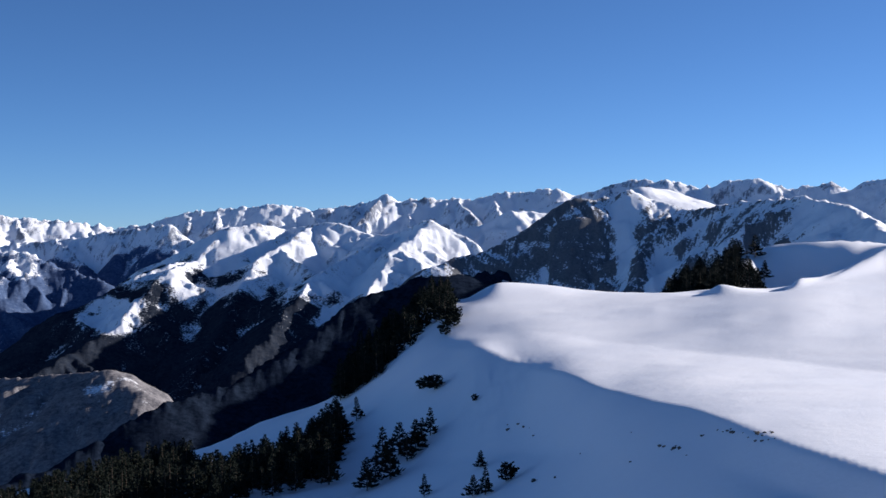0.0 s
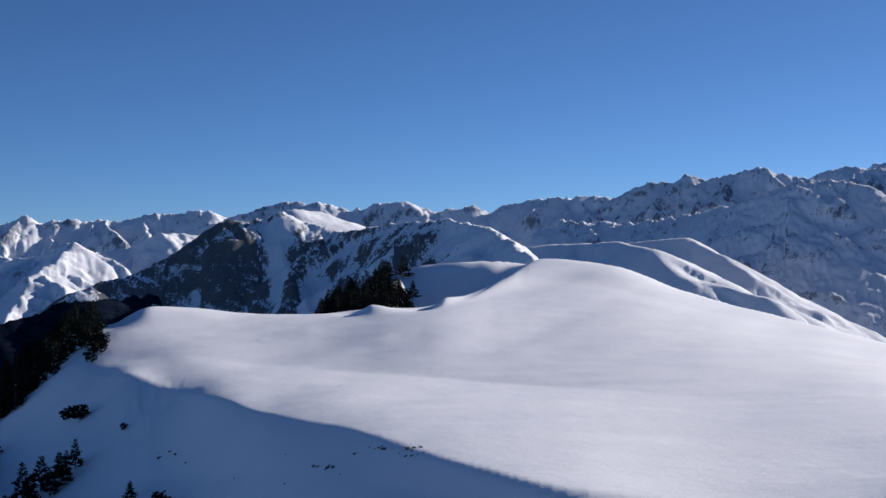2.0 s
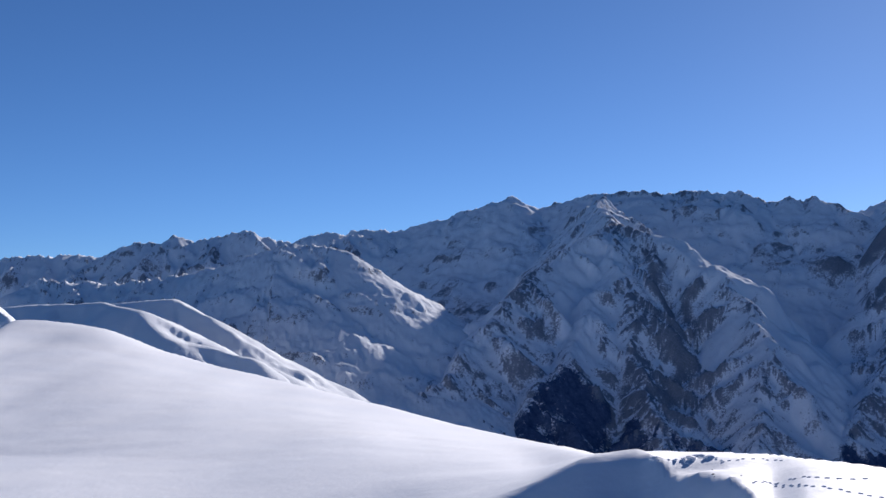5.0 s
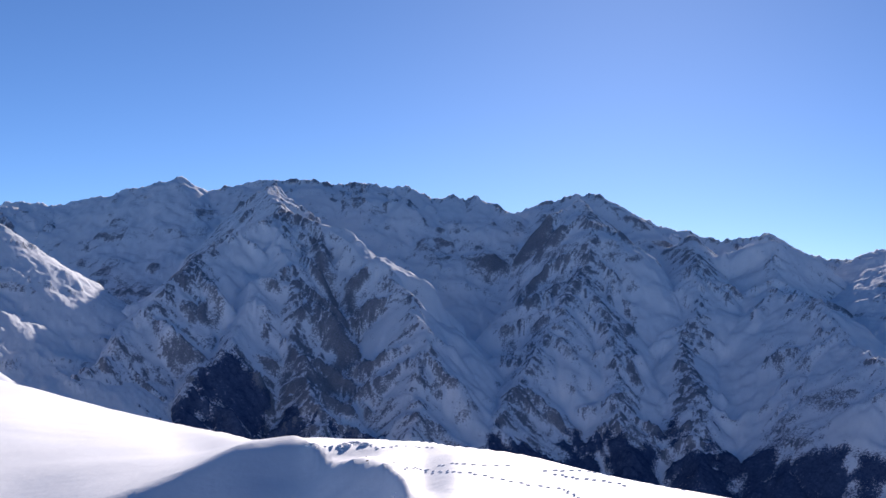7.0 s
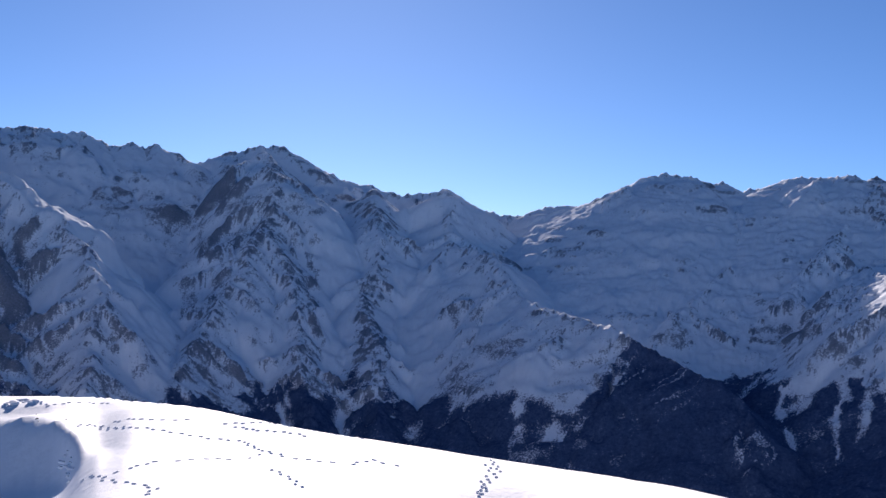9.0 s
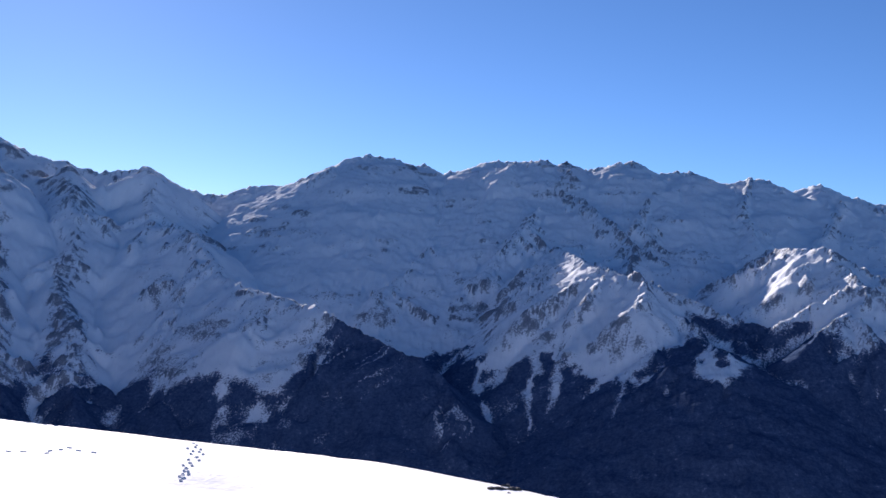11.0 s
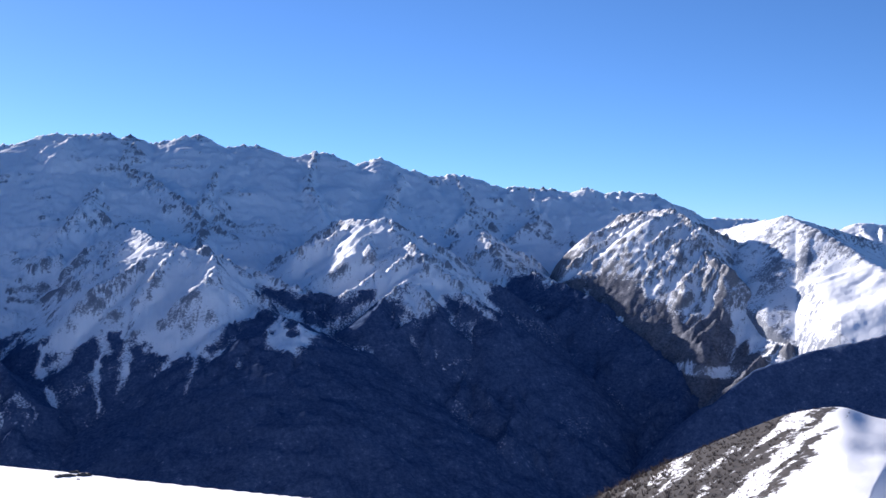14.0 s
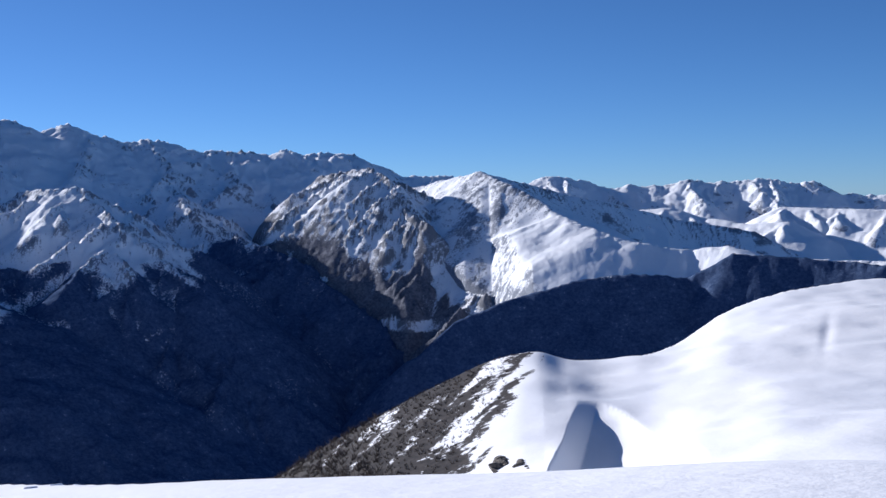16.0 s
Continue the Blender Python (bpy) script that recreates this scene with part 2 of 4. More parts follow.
def massif(name, label, crests, reach, step, depth, material, treeline=None, rough=22.0, ribs=1.0, seed=1, category="mountain", rock=0.06, steep=0.75, scale=1.0, clearing=None, snowfields=(), chutes=1.0, cap=None, crag=7.0, ramps=(), meadows=(), gullies=(), crags_and_shade=(), warp=14.0):
    """A mountain whose height is that of the highest of its crests and their branching side spurs.
    crests: (rows of azimuth, distance, elevation; fall of the flanks). reach: azimuths and distances covered."""
    rnd = random.Random(seed)
    a0, a1, r0, r1 = reach
    az = np.arange(a0, a1, step)
    r = np.linspace(r0, r1, depth)
    AZ, R = np.meshgrid(az, r)
    X, Y = xy(AZ, R)
    XW = X + fbm(X / 150 / scale, Y / 150 / scale, 3, seed + 50) * warp * scale
    YW = Y + fbm(X / 150 / scale, Y / 150 / scale, 3, seed + 60) * warp * scale
    Z = np.full(X.shape, -1e9)
    D = np.full(X.shape, 1e9)
    S = np.zeros(X.shape)
    F = np.zeros(X.shape)
    along = 0.0
    first = [([Vector((*xy(*row[:2]), rise(row[2], row[1]))) for row in rows], fall) for rows, fall in crests]
    second = spurs(first, 0.8, 170 * scale, 620 * scale * ribs, rnd, True) if ribs else []
    third = spurs(second, 0.66, 65 * scale, 130 * scale, rnd, True) if ribs else []
    for level, lines in enumerate((first, second, third)):
        for pts, fall in lines:
            for p, q in zip(pts[:-1], pts[1:]):
                margin = 9e9 if level == 0 else (800 if level == 1 else 260) * scale
                ma, mr = (p + q) / 2, (p - q).length / 2 + margin
                i0, i1, j0, j1 = 0, depth, 0, len(az)
                if level:
                    rc, ac = math.hypot(ma.x, ma.y), math.degrees(math.atan2(ma.x, ma.y))
                    i0, i1 = np.searchsorted(r, [rc - mr, rc + mr])
                    j0, j1 = np.searchsorted(az, [ac - math.degrees(mr / rc), ac + math.degrees(mr / rc)])
                    if i0 == i1 or j0 == j1:
                        continue
                sl = (slice(i0, i1), slice(j0, j1))
                ux, uy = q.x - p.x, q.y - p.y
                L = math.hypot(ux, uy)
                ux, uy = ux / L, uy / L
                px, py = XW[sl] - p.x, YW[sl] - p.y
                t = np.clip(px * ux + py * uy, 0, L)
                dd = np.hypot(px - t * ux, py - t * uy)
                c = 0.75 * (r1 - r0) / depth
                if isinstance(fall, tuple):
                    drop = np.where(ux * py - uy * px > 0, fall[0], fall[1])
                else:
                    drop = fall
                h = p.z + (q.z - p.z) * t / L - drop * (1.22 if level == 0 and ribs else 1.0) * (np.sqrt(dd * dd + c * c) - c)
                if level == 0:
                    D[sl] = np.minimum(D[sl], dd)
                if level < 2:
                    top = h > Z[sl]
                    flank = np.where(ux * py - uy * px > 0, 700.0, 0.0)
                    S[sl] = np.where(top, along + t + flank, S[sl])
                    F[sl] = np.where(top, dd, F[sl])
                    along += L
                Z[sl] = np.maximum(Z[sl], h)
    if cap:
        gap = Z - cap(AZ, R)
        Z = Z - np.maximum(0, gap) - 4 * np.exp(-np.abs(gap) / 12)
    shelf = np.zeros(X.shape)
    for (p0, p1, half, tilt) in ramps:
        # a snow ramp: a long ledge that tilts gently towards the valley
        ax, ay = xy(p0[0], p0[1])
        bx, by = xy(p1[0], p1[1])
        L = math.hypot(bx - ax, by - ay)
        t = np.clip(((X - ax) * (bx - ax) + (Y - ay) * (by - ay)) / L**2, 0, 1)
        ox, oy = X - ax - t * (bx - ax), Y - ay - t * (by - ay)
        out = (ox * X + oy * Y) / R
        top = rise(p0[2], p0[1]) * (1 - t) + rise(p1[2], p1[1]) * t + tilt * out
        near = np.clip(1.6 - np.hypot(ox, oy) / half, 0, 1)
        Z = Z + near * np.clip(top - Z, -60, 60)
        shelf = np.maximum(shelf, near)
    edge = np.clip((AZ - (a1 - 3)) / 3, 0, 1) + np.clip((a0 + 3 - AZ) / 3, 0, 1)
    damp = np.clip(D / (120.0 * scale), 0, 1)
    # ribs and gullies run down the fall of the flanks
    wander = 0.35 * fbm(X / (90 * scale), Y / (90 * scale), 3, seed + 70)
    u, v = S / scale, F / scale
    rib = ridged(u / 62 + wander, v / 330, 3, seed + 9, 0.5)
    rill = ridged(u / 19 + 2 * wander, v / 160, 2, seed + 12, 0.5)
    ride = np.clip(F / (70.0 * scale), 0, 1)
    flutes = blur(blur(rough * ride * (0.36 * rib + 0.16 * rill), 1, 0), 1, 1)
    Z += flutes + rough * (0.25 + 0.75 * damp) * ridged(X / (230.0 * scale), Y / (230.0 * scale), 4, seed + 9, 0.5) * 0.25
    Z += crag * np.clip(1.2 - F / (50 * scale), 0.3, 1) * ridged(X / (46 * scale), Y / (46 * scale), 4, seed + 16, 0.6)
    Z -= 500 * edge**2
    gr = np.gradient(Z, axis=0) * (depth - 1) / (r1 - r0)
    ga = np.gradient(Z, axis=1) / (np.radians(step) * R)
    inc = np.hypot(gr, ga)
    bulge = (Z - blur(blur(Z, 5, 0), 9, 1)) / (7.0 * scale)
    streak = fbm(u / 6 + 4 * wander, v / 80, 4, seed + 30, 0.65)
    rk = np.clip((inc - steep) * 0.9, -0.6, 0.45) + np.clip(0.22 * bulge, -0.35, 0.35) + 0.5 * streak + 0.14 * fbm(X / (14 * scale), Y / (14 * scale), 3, seed + 34, 0.65) + 0.34 * fbm(X / (260 * scale), Y / (260 * scale), 3, seed + 33) + rock - shelf
    for sa, sr, da, ds in snowfields:
        rk -= 1.5 * np.exp(-(((AZ - sa) / da) ** 2 + ((R - sr) / ds) ** 2) ** 2)
    # more rock on crags, and on spots darkened to pass for shade
    for ca, cr, da, dr in crags_and_shade:
        rk += 0.36 * np.exp(-(((AZ - ca) / da) ** 2 + ((R - cr) / dr) ** 2))
    if treeline is None:
        fo = np.zeros(X.shape)
    else:
        tl = treeline(AZ, R) + 42 * fbm(X / 120, Y / 120, 5, seed + 41, 0.6)
        # gullies keep avalanche snow far down into the wood
        hollow = np.clip(-(Z - blur(blur(Z, 9, 0), 16, 1)) / (9.0 * scale) - 0.35, 0, 1.5) * chutes
        fo = np.clip(0.5 + (tl - Z) / 65.0, 0, 1) - hollow * np.clip(1 - (tl - Z) / 190.0, 0, 1)
        fo -= 0.9 * np.clip(fbm(u / 9 + 3 * wander, v / 170, 3, seed + 44) + 0.5 * fbm(X / 130, Y / 130, 2, seed + 45) - 0.42, 0, 0.6) * chutes
        for ma, mz, da, dz in meadows:
            fo -= 1.4 * np.exp(-(((AZ - ma) / da) ** 2 + ((Z - mz) / dz) ** 2) ** 2) * np.clip(0.8 + 0.8 * fbm(X / 45, Y / 45, 3, seed + 91), 0, 1)
        for g0, g1, half in gullies:
            # a narrow avalanche track from a high point to a low one
            t = np.clip((Z - g0[1]) / (g1[1] - g0[1]), 0, 1)
            mid = g0[0] + (g1[0] - g0[0]) * t + 0.25 * fbm(Z / 60, 0 * Z + g0[0], 2, seed + 92)
            along_t = (Z - g0[1]) / (g1[1] - g0[1])
            fo -= (0.62 - 0.2 * t) * np.exp(-(((AZ - mid) / (half * (1.7 - 1.3 * t) * (1 + 0.75 * fbm(Z / 16, 2 * AZ, 3, seed + 93)))) ** 2)) * np.clip(6 * (1 - along_t), 0, 1) * (along_t > -0.3)
        if clearing:
            fo -= 1.3 * np.exp(-(((AZ - clearing[0]) / clearing[2]) ** 2 + ((R - clearing[1]) / clearing[3]) ** 2) ** 2) * np.clip(0.75 + 0.9 * fbm(X / 40, Y / 40, 3, seed + 90), 0, 1)
    ob = grid_mesh(name, X, Y, Z, material, {"rock": rk, "forest": fo}, keep=Z > BASE - 60)
    return tagged(ob, label, category, kind="structure")


# ---- the snowy hill and the valley floor: one sheet out to the horizon ----
FOOT = [(-110, 60, -22), (-30, 140, -18), (-20, 150, -17.5), (-5, 140, -16.5), (3, 125, -15), (12, 90, -14), (20, 56, -15), (25, 50, -15.2),
        (35, 48, -15), (42, 48, -14.5), (50, 50, -13), (52, 48, -12.2), (54, 45, -11.8), (55.5, 42, -11.2), (65, 42, -10.6), (75, 45, -11), (85, 32, -12), (95, 20, -13),
        (105, 14, -14), (120, 12, -14.5), (140, 12, -14), (180, 12, -15), (250, 60, -22)]
SHADE = [(-110, 90, -22), (-30, 200, -15), (-20, 225, -12.9), (-5, 220, -11.2), (3, 190, -9.9), (8.7, 140, -9.6), (16, 93, -11.3), (22, 70, -14.3),
         (30, 64, -14.4), (36, 62, -14), (40, 62, -13.2), (43, 65, -12), (45, 66, -11.2), (48, 67, -10.4), (51, 62, -10.3), (53.8, 57.5, -10.0), (54.9, 54.5, -9.2),
         (55.6, 55, -8.75), (57, 53, -8.75), (60, 53.5, -8.6), (65, 50, -8.9), (75, 48, -9.9), (85, 34.3, -10.9), (95, 25, -12), (105, 18, -13), (120, 16, -13.3), (140, 15, -12.7), (180, 15, -14), (250, 90, -22)]
LIP = [(-110, 130, -22), (-30, 260, -13), (-20, 270, -11.6), (-11, 300, -10), (-5, 310, -8), (0, 290, -5.4), (1.6, 275, -5.05), (3.6, 245, -5.7), (6.1, 205, -6.25), (8.7, 170, -7.05),
       (11.4, 145, -7.55), (14, 120, -8.4), (18, 95, -9.6), (22.8, 80, -10.7), (30, 76, -11.2), (36, 73, -10.7), (40, 72, -9.3), (44.3, 74, -7.75), (47.5, 76, -6.35), (49.3, 77, -6.14),
       (51.2, 70, -7.0), (53.5, 64, -7.35), (54.7, 59, -8.05), (55.5, 58.5, -8.45), (57, 55.5, -8.3), (60, 57.5, -7.9), (65, 53, -8.3), (75, 50.3, -9.3), (85, 35.5, -10.2),
       (95, 28, -11.6), (105, 21, -12.5), (120, 19, -12.75)]
LIP += [(140, 17, -12.1), (180, 17, -13), (250, 130, -22)]
FIELD = [(-110, 170, -22), (-30, 300, -13), (-20, 300, -11.4), (-11, 330, -9.6), (-5, 330, -7.5), (0, 320, -4.4), (3.6, 300, -4.2), (8.7, 260, -4.7),
         (14, 220, -5.2), (18, 200, -5.5), (22.8, 175, -5.9), (30, 150, -6.2), (36, 130, -6.6), (42, 120, -6.6), (45, 105, -6.9), (47.5, 86, -6.2),
         (49.3, 85, -6.1), (51, 84, -6.02), (53.5, 84, -6.1), (57, 71, -6.3), (60, 66.5, -6.6), (65, 56.5, -7.5), (75, 53, -8.73), (85, 37, -9.74),
         (95, 30.5, -11.2), (105, 23, -12.25), (120, 21, -12.66), (140, 19, -11.95), (180, 19, -13), (250, 170, -22)]
UPPER = [(-110, 200, -22), (-30, 315, -13.3), (-20, 315, -11.2), (-11, 340, -9.5), (-5, 348, -7.3), (-2, 352, -5), (0, 360, -3.4), (3, 372, -2.75), (7, 375, -2.65), (12, 345, -2.65), (14, 330, -2.5), (16, 330, -2.3), (17.5, 350, -1.95), (19, 395, -1.5),
         (21, 460, -0.95), (23.2, 445, -1.0), (25, 420, -1.35), (27.4, 390, -2.0), (29.9, 360, -2.65), (32.9, 320, -3.35), (36.5, 270, -4.2), (42.6, 200, -5.5), (47.6, 108, -6.3),
         (51, 92, -7), (57, 84, -7.4), (65, 72, -8.7), (75, 66, -10), (85, 48, -11.6), (95, 37, -13.2), (105, 31, -15), (120, 38, -15.5), (140, 33, -14), (180, 30, -15), (250, 200, -22)]
EDGE_A = [(-110, 220, -22), (-30, 330, -13.5), (-20, 330, -11), (-15.3, 340, -10.25), (-11, 350, -9.4), (-8.4, 360, -8.3), (-5.2, 365, -7.2),
          (-3.9, 370, -5.6), (-2.3, 385, -4.3), (-0.6, 400, -2.8), (1, 405, -2.6), (2.8, 410, -1.82), (4.4, 412, -1.91), (6.7, 408, -2.18),
          (9.3, 395, -2.35), (12, 372, -2.38), (13, 365, -1.9), (14.1, 360, -2.08), (15.7, 360, -2.23), (16.5, 370, -1.57), (17.6, 390, -1.52)]
EDGE_B = [(19.2, 450, -0.79), (21.1, 560, 0.19), (23.2, 540, 0.03), (25, 520, -0.32), (27.4, 480, -1.29), (29.9, 440, -2.02), (32.9, 390, -2.79),
          (36.5, 330, -3.76), (42.6, 240, -5.29), (47.6, 130, -6.4), (51, 100, -9), (57, 110, -9.5), (65, 110, -10.5), (75, 100, -12),
          (85, 75, -14), (95, 45, -16), (105, 40, -18), (111, 45, -18), (120, 60, -18), (140, 50, -16), (180, 40, -16), (250, 220, -22)]
HOLLOW = [(-110, 260, -24), (-30, 400, -19), (-5, 430, -11), (0, 450, -6), (4, 470, -4), (10.5, 490, -2.9), (12, 495, -2.5), (13.8, 505, -2.4), (15, 550, -2.8), (16, 562, -2.9), (17.6, 566, -2.4), (18.8, 570, -1.5),
          (20, 580, -0.2), (21.1, 590, 0.13), (23.2, 570, -0.4), (25, 560, -1.4), (29.9, 480, -3.5), (36.5, 380, -6), (42.6, 290, -8), (47.6, 180, -10), (57, 160, -15), (75, 160, -19),
          (95, 110, -22), (105, 110, -20), (111, 120, -17), (116, 130, -14), (120, 135, -12.7), (123, 140, -11.2), (125.3, 142, -10.7), (128, 145, -10.8), (131, 145, -10.2),
          (135, 165, -8.6)]
HOLLOW += [(140, 175, -8), (180, 150, -10), (250, 260, -24)]
BACK = [(-110, 300, -24), (-30, 480, -22), (-5, 560, -14), (0, 600, -8), (4, 620, -3.5), (10, 620, -2.4), (12.6, 612, -1.3), (13.5, 606, -0.75), (14.5, 602, -0.3), (15.5, 600, 0.0), (17, 600, 0.12), (18.5, 606, 0.12),
        (21, 640, -0.2), (25, 640, -3), (36, 480, -9), (47, 260, -13), (57, 220, -20), (75, 220, -24), (95, 170, -24), (105, 200, -17),
        (111.4, 220, -12.3), (116.8, 220, -9.48), (119.5, 220, -8.25), (121.7, 220, -7.38), (123.6, 220, -7.02), (124.9, 220, -7.37),
        (126.5, 222, -7.55), (128.1, 225, -7.36), (130.2, 250, -6.65), (132.8, 295, -5.19), (135.4, 325, -4.44), (139.4, 350, -4), (180, 250, -8), (250, 300, -24)]


def hill(az, r):
    """Height of the ground sheet at azimuths az (a row) and distances r (a column)."""
    stations = [(np.full_like(az, 0.3), np.full_like(az, -1.66)), (np.full_like(az, 4.0), np.full_like(az, -1.75))]
    broad = 1.6 * np.clip((az - 17) / 4, 0, 1) * np.clip((39 - az) / 4, 0, 1)
    even = 1.6 + 1.6 * np.clip((az - 6) / 4, 0, 1) * np.clip((44 - az) / 4, 0, 1)
    rolling = 1.7 * np.clip((az - 7) / 4, 0, 1) * np.clip((20.5 - az) / 2, 0, 1)
    far_broad = 1.3 * np.clip((az - 22.5) / 3, 0, 1) * np.clip((46 - az) / 3, 0, 1)
    for pts, wide in ((FOOT, 1.2), (SHADE, 0.2 + broad), (LIP, 0.2 + broad), (FIELD, even), (UPPER, even), (EDGE_A + EDGE_B, 0.12 + far_broad + rolling), (HOLLOW, 0.3 + far_broad), (BACK, 0.25 + far_broad)):
        ks = np.linspace(-0.96, 0.96, 25)
        rr, ee = np.average([curve(pts, az + k * 1.5 * wide) for k in ks], axis=0, weights=np.cos(ks * math.pi / 2) ** 2)
        stations.append((rr, rise(ee, rr)))
    rb = stations[-1][0]
    zb = stations[-1][1]
    stations.append((rb + 330, np.minimum(zb - 170, -200)))
    stations.append((rb + 900, np.full_like(az, BASE)))
    stations.append((np.full_like(az, 5200), np.full_like(az, BASE - 10)))
    xs = np.stack([s[0] for s in stations])
    zs = np.stack([s[1] for s in stations])
    m = slopes(xs, zs)
    rim, rim_el = np.mean([curve(EDGE_A + EDGE_B, az + k) for k in np.linspace(-2.5, 2.5, 26)], axis=0)
    for k, up_r, up_z in ((5, xs[6], zs[6]), (6, rim, rise(rim_el, rim))):
        h0, h1 = xs[k] - xs[k - 1], np.maximum(up_r - xs[k], 5)
        m[k] = (h1 * (zs[k] - zs[k - 1]) / h0 + h0 * (up_z - zs[k]) / h1) / (h0 + h1)
    out = np.zeros((r.shape[0], az.shape[0]))
    for j in range(len(stations) - 1):
        h = xs[j + 1] - xs[j]
        t = (np.maximum(r, 0.31) - xs[j]) / h
        inside = (t >= 0) & (t < 1)
        t = np.clip(t, 0, 1)
        smooth = (2 * t**3 - 3 * t**2 + 1) * zs[j] + (t**3 - 2 * t**2 + t) * h * m[j] + (3 * t**2 - 2 * t**3) * zs[j + 1] + (t**3 - t**2) * h * m[j + 1]
        line = zs[j] + (zs[j + 1] - zs[j]) * t
        crisp = 0.95 if j in (1, 2) else 0.8 if j in (3, 4) else 0.3
        out = np.where(inside, (1 - crisp) * smooth + crisp * line, out)
    # small cornices along the far rim
    rim_r = xs[7]
    rim_z = rise(np.average([curve(EDGE_A + EDGE_B, az + k * 0.2)[1] for k in ks], axis=0, weights=np.cos(ks * math.pi / 2) ** 2), rim_r)
    out = out + np.where(rolling > 0, rim_z - zs[7], 0) * np.exp(-((r - rim_r) / 11) ** 2)
    x, y = xy(az[None, :], r)
    soft = np.clip(r / 40, 0.05, 1)
    # a scoop beside the shoulder, and long wind-shaped swells
    far = np.clip((r - 108.0) / (168.0 - 108.0), 0, 1)
    off = az[None, :] - 123.8 - 1.75 * far
    wide = 0.5 + 6.7 * (1 - far) ** 0.8
    cut = np.clip(off / 0.9, 0, 1) * (1 - np.clip((off - 0.5) / wide, 0, 1) ** 3)
    out = out - 4.4 * (1 - far) ** 0.75 * cut * np.clip((r - 88) / 12, 0, 1)
    out = out - 0.2 * np.exp(-(((az[None, :] - 126.4) / 0.9) ** 2) - ((r - 184) / 12) ** 2)
    out = out - 0.2 * np.exp(-(((az[None, :] - 136.9 - (r - 225) / 200) / 0.25) ** 2) - ((r - 225) / 24) ** 2)
    # wind crust on the nose below the lip
    nose = np.exp(-(((az[None, :] - 2.6) / 1.6) ** 2) - ((r - 235) / 20) ** 2)
    out = out + nose * 0.4 * ridged(x / 6, y / 11, 3, 35)
    crust = np.exp(-(((az[None, :] - 50.5) / 3.6) ** 2) - ((r - 70) / 10) ** 2)
    out = out + crust * (0.36 * ridged((x + 0.6 * y) / 3.6, (y - 0.6 * x) / 10, 3, 31, 0.4) - 0.14)
    shoulder = np.clip((az[None, :] - 121) / 4, 0, 1) * np.clip((r - 70) / 40, 0, 1) * np.clip((400 - r) / 40, 0, 1)
    out = out + shoulder * (0.8 * fbm(x / 40, y / 40, 2, 41) + 0.25 * fbm(x / 9, y / 9, 2, 43))
    out = out + np.clip((r - 60) / 100, 0, 1) * np.clip((700 - r) / 100, 0, 1) * 0.42 * np.clip((62 - az[None, :]) / 10, 0, 1) * fbm((x * 0.8 - y * 0.6) / 26, (y * 0.8 + x * 0.6) / 160, 2, 15)
    out = out + soft * (np.clip(14 / (r + 1), 0.07, 0.22) * fbm(x / 45, y / 45, 3, 5) + 0.06 * fbm(x / 9, y / 9, 3, 8))
    return out


az = np.concatenate([np.arange(-23, 47, 0.1), np.arange(47, 56, 0.06), np.arange(56, 123, 0.1), np.arange(123, 130, 0.05), np.arange(130, 143, 0.1), np.arange(143, 337, 1.5)])
az = np.unique(np.round(az, 3))
az_h = np.where(az > 250, az - 360, az)
r = np.concatenate([np.array([0.0]), np.geomspace(0.4, 8, 14)[:-1], np.geomspace(8, 130, 150)[:-1], np.geomspace(130, 700, 150)[:-1], np.geomspace(700, 1700, 22)[:-1], np.geomspace(1700, 4980, 10)])[:, None]
gz = hill(az_h, r)
gx, gy = xy(az[None, :], r)


def ground_column(a):
    k = min(max(int(np.searchsorted(az, a)) - 1, 0), len(az) - 2)
    return gz[:, k] + (gz[:, k + 1] - gz[:, k]) * (a - az[k]) / (az[k + 1] - az[k])


def ground_at(a, d):
    """Height of the ground at an azimuth within the view and a distance."""
    return float(np.interp(d, r[:, 0], ground_column(a)))


bare = np.where(r > 700, 0.4, -2.0) + 0 * gz
ground_el = np.degrees(np.arctan2(gz, np.maximum(r, 1)))
cross, down = az_h[None, :] - 1.15 * ground_el, az_h[None, :] + ground_el
slope_e = fbm(cross / 0.55 + 0.35 * fbm(gx / 16, gy / 16, 2, 76), down / 3.2, 4, 77, 0.6)
lean = 123.4 + 0.62 * (np.degrees(np.arctan2(gz, r)) + 7.8)
brush = np.clip((lean + 0.3 - az_h[None, :]) / 0.9, 0, 1) * np.clip((az_h[None, :] - 104) / 3, 0, 1) * ((r > 80) & (r < 240))
bare = np.where(brush > 0, -0.3 + 1.0 * brush + 0.45 * np.clip((lean - 1.6 - az_h[None, :]) / 1.5, 0, 1) + 0.7 * slope_e + 0.35 * fbm(gx / 2.2, gy / 2.2, 3, 79, 0.65), bare)
ground = grid_mesh("ground", gx, gy, gz, SNOW, {"rock": bare}, wrap=True)
tagged(ground, "smooth wind-packed snow on a mountain hill above a deep valley", "ground", kind="structure")

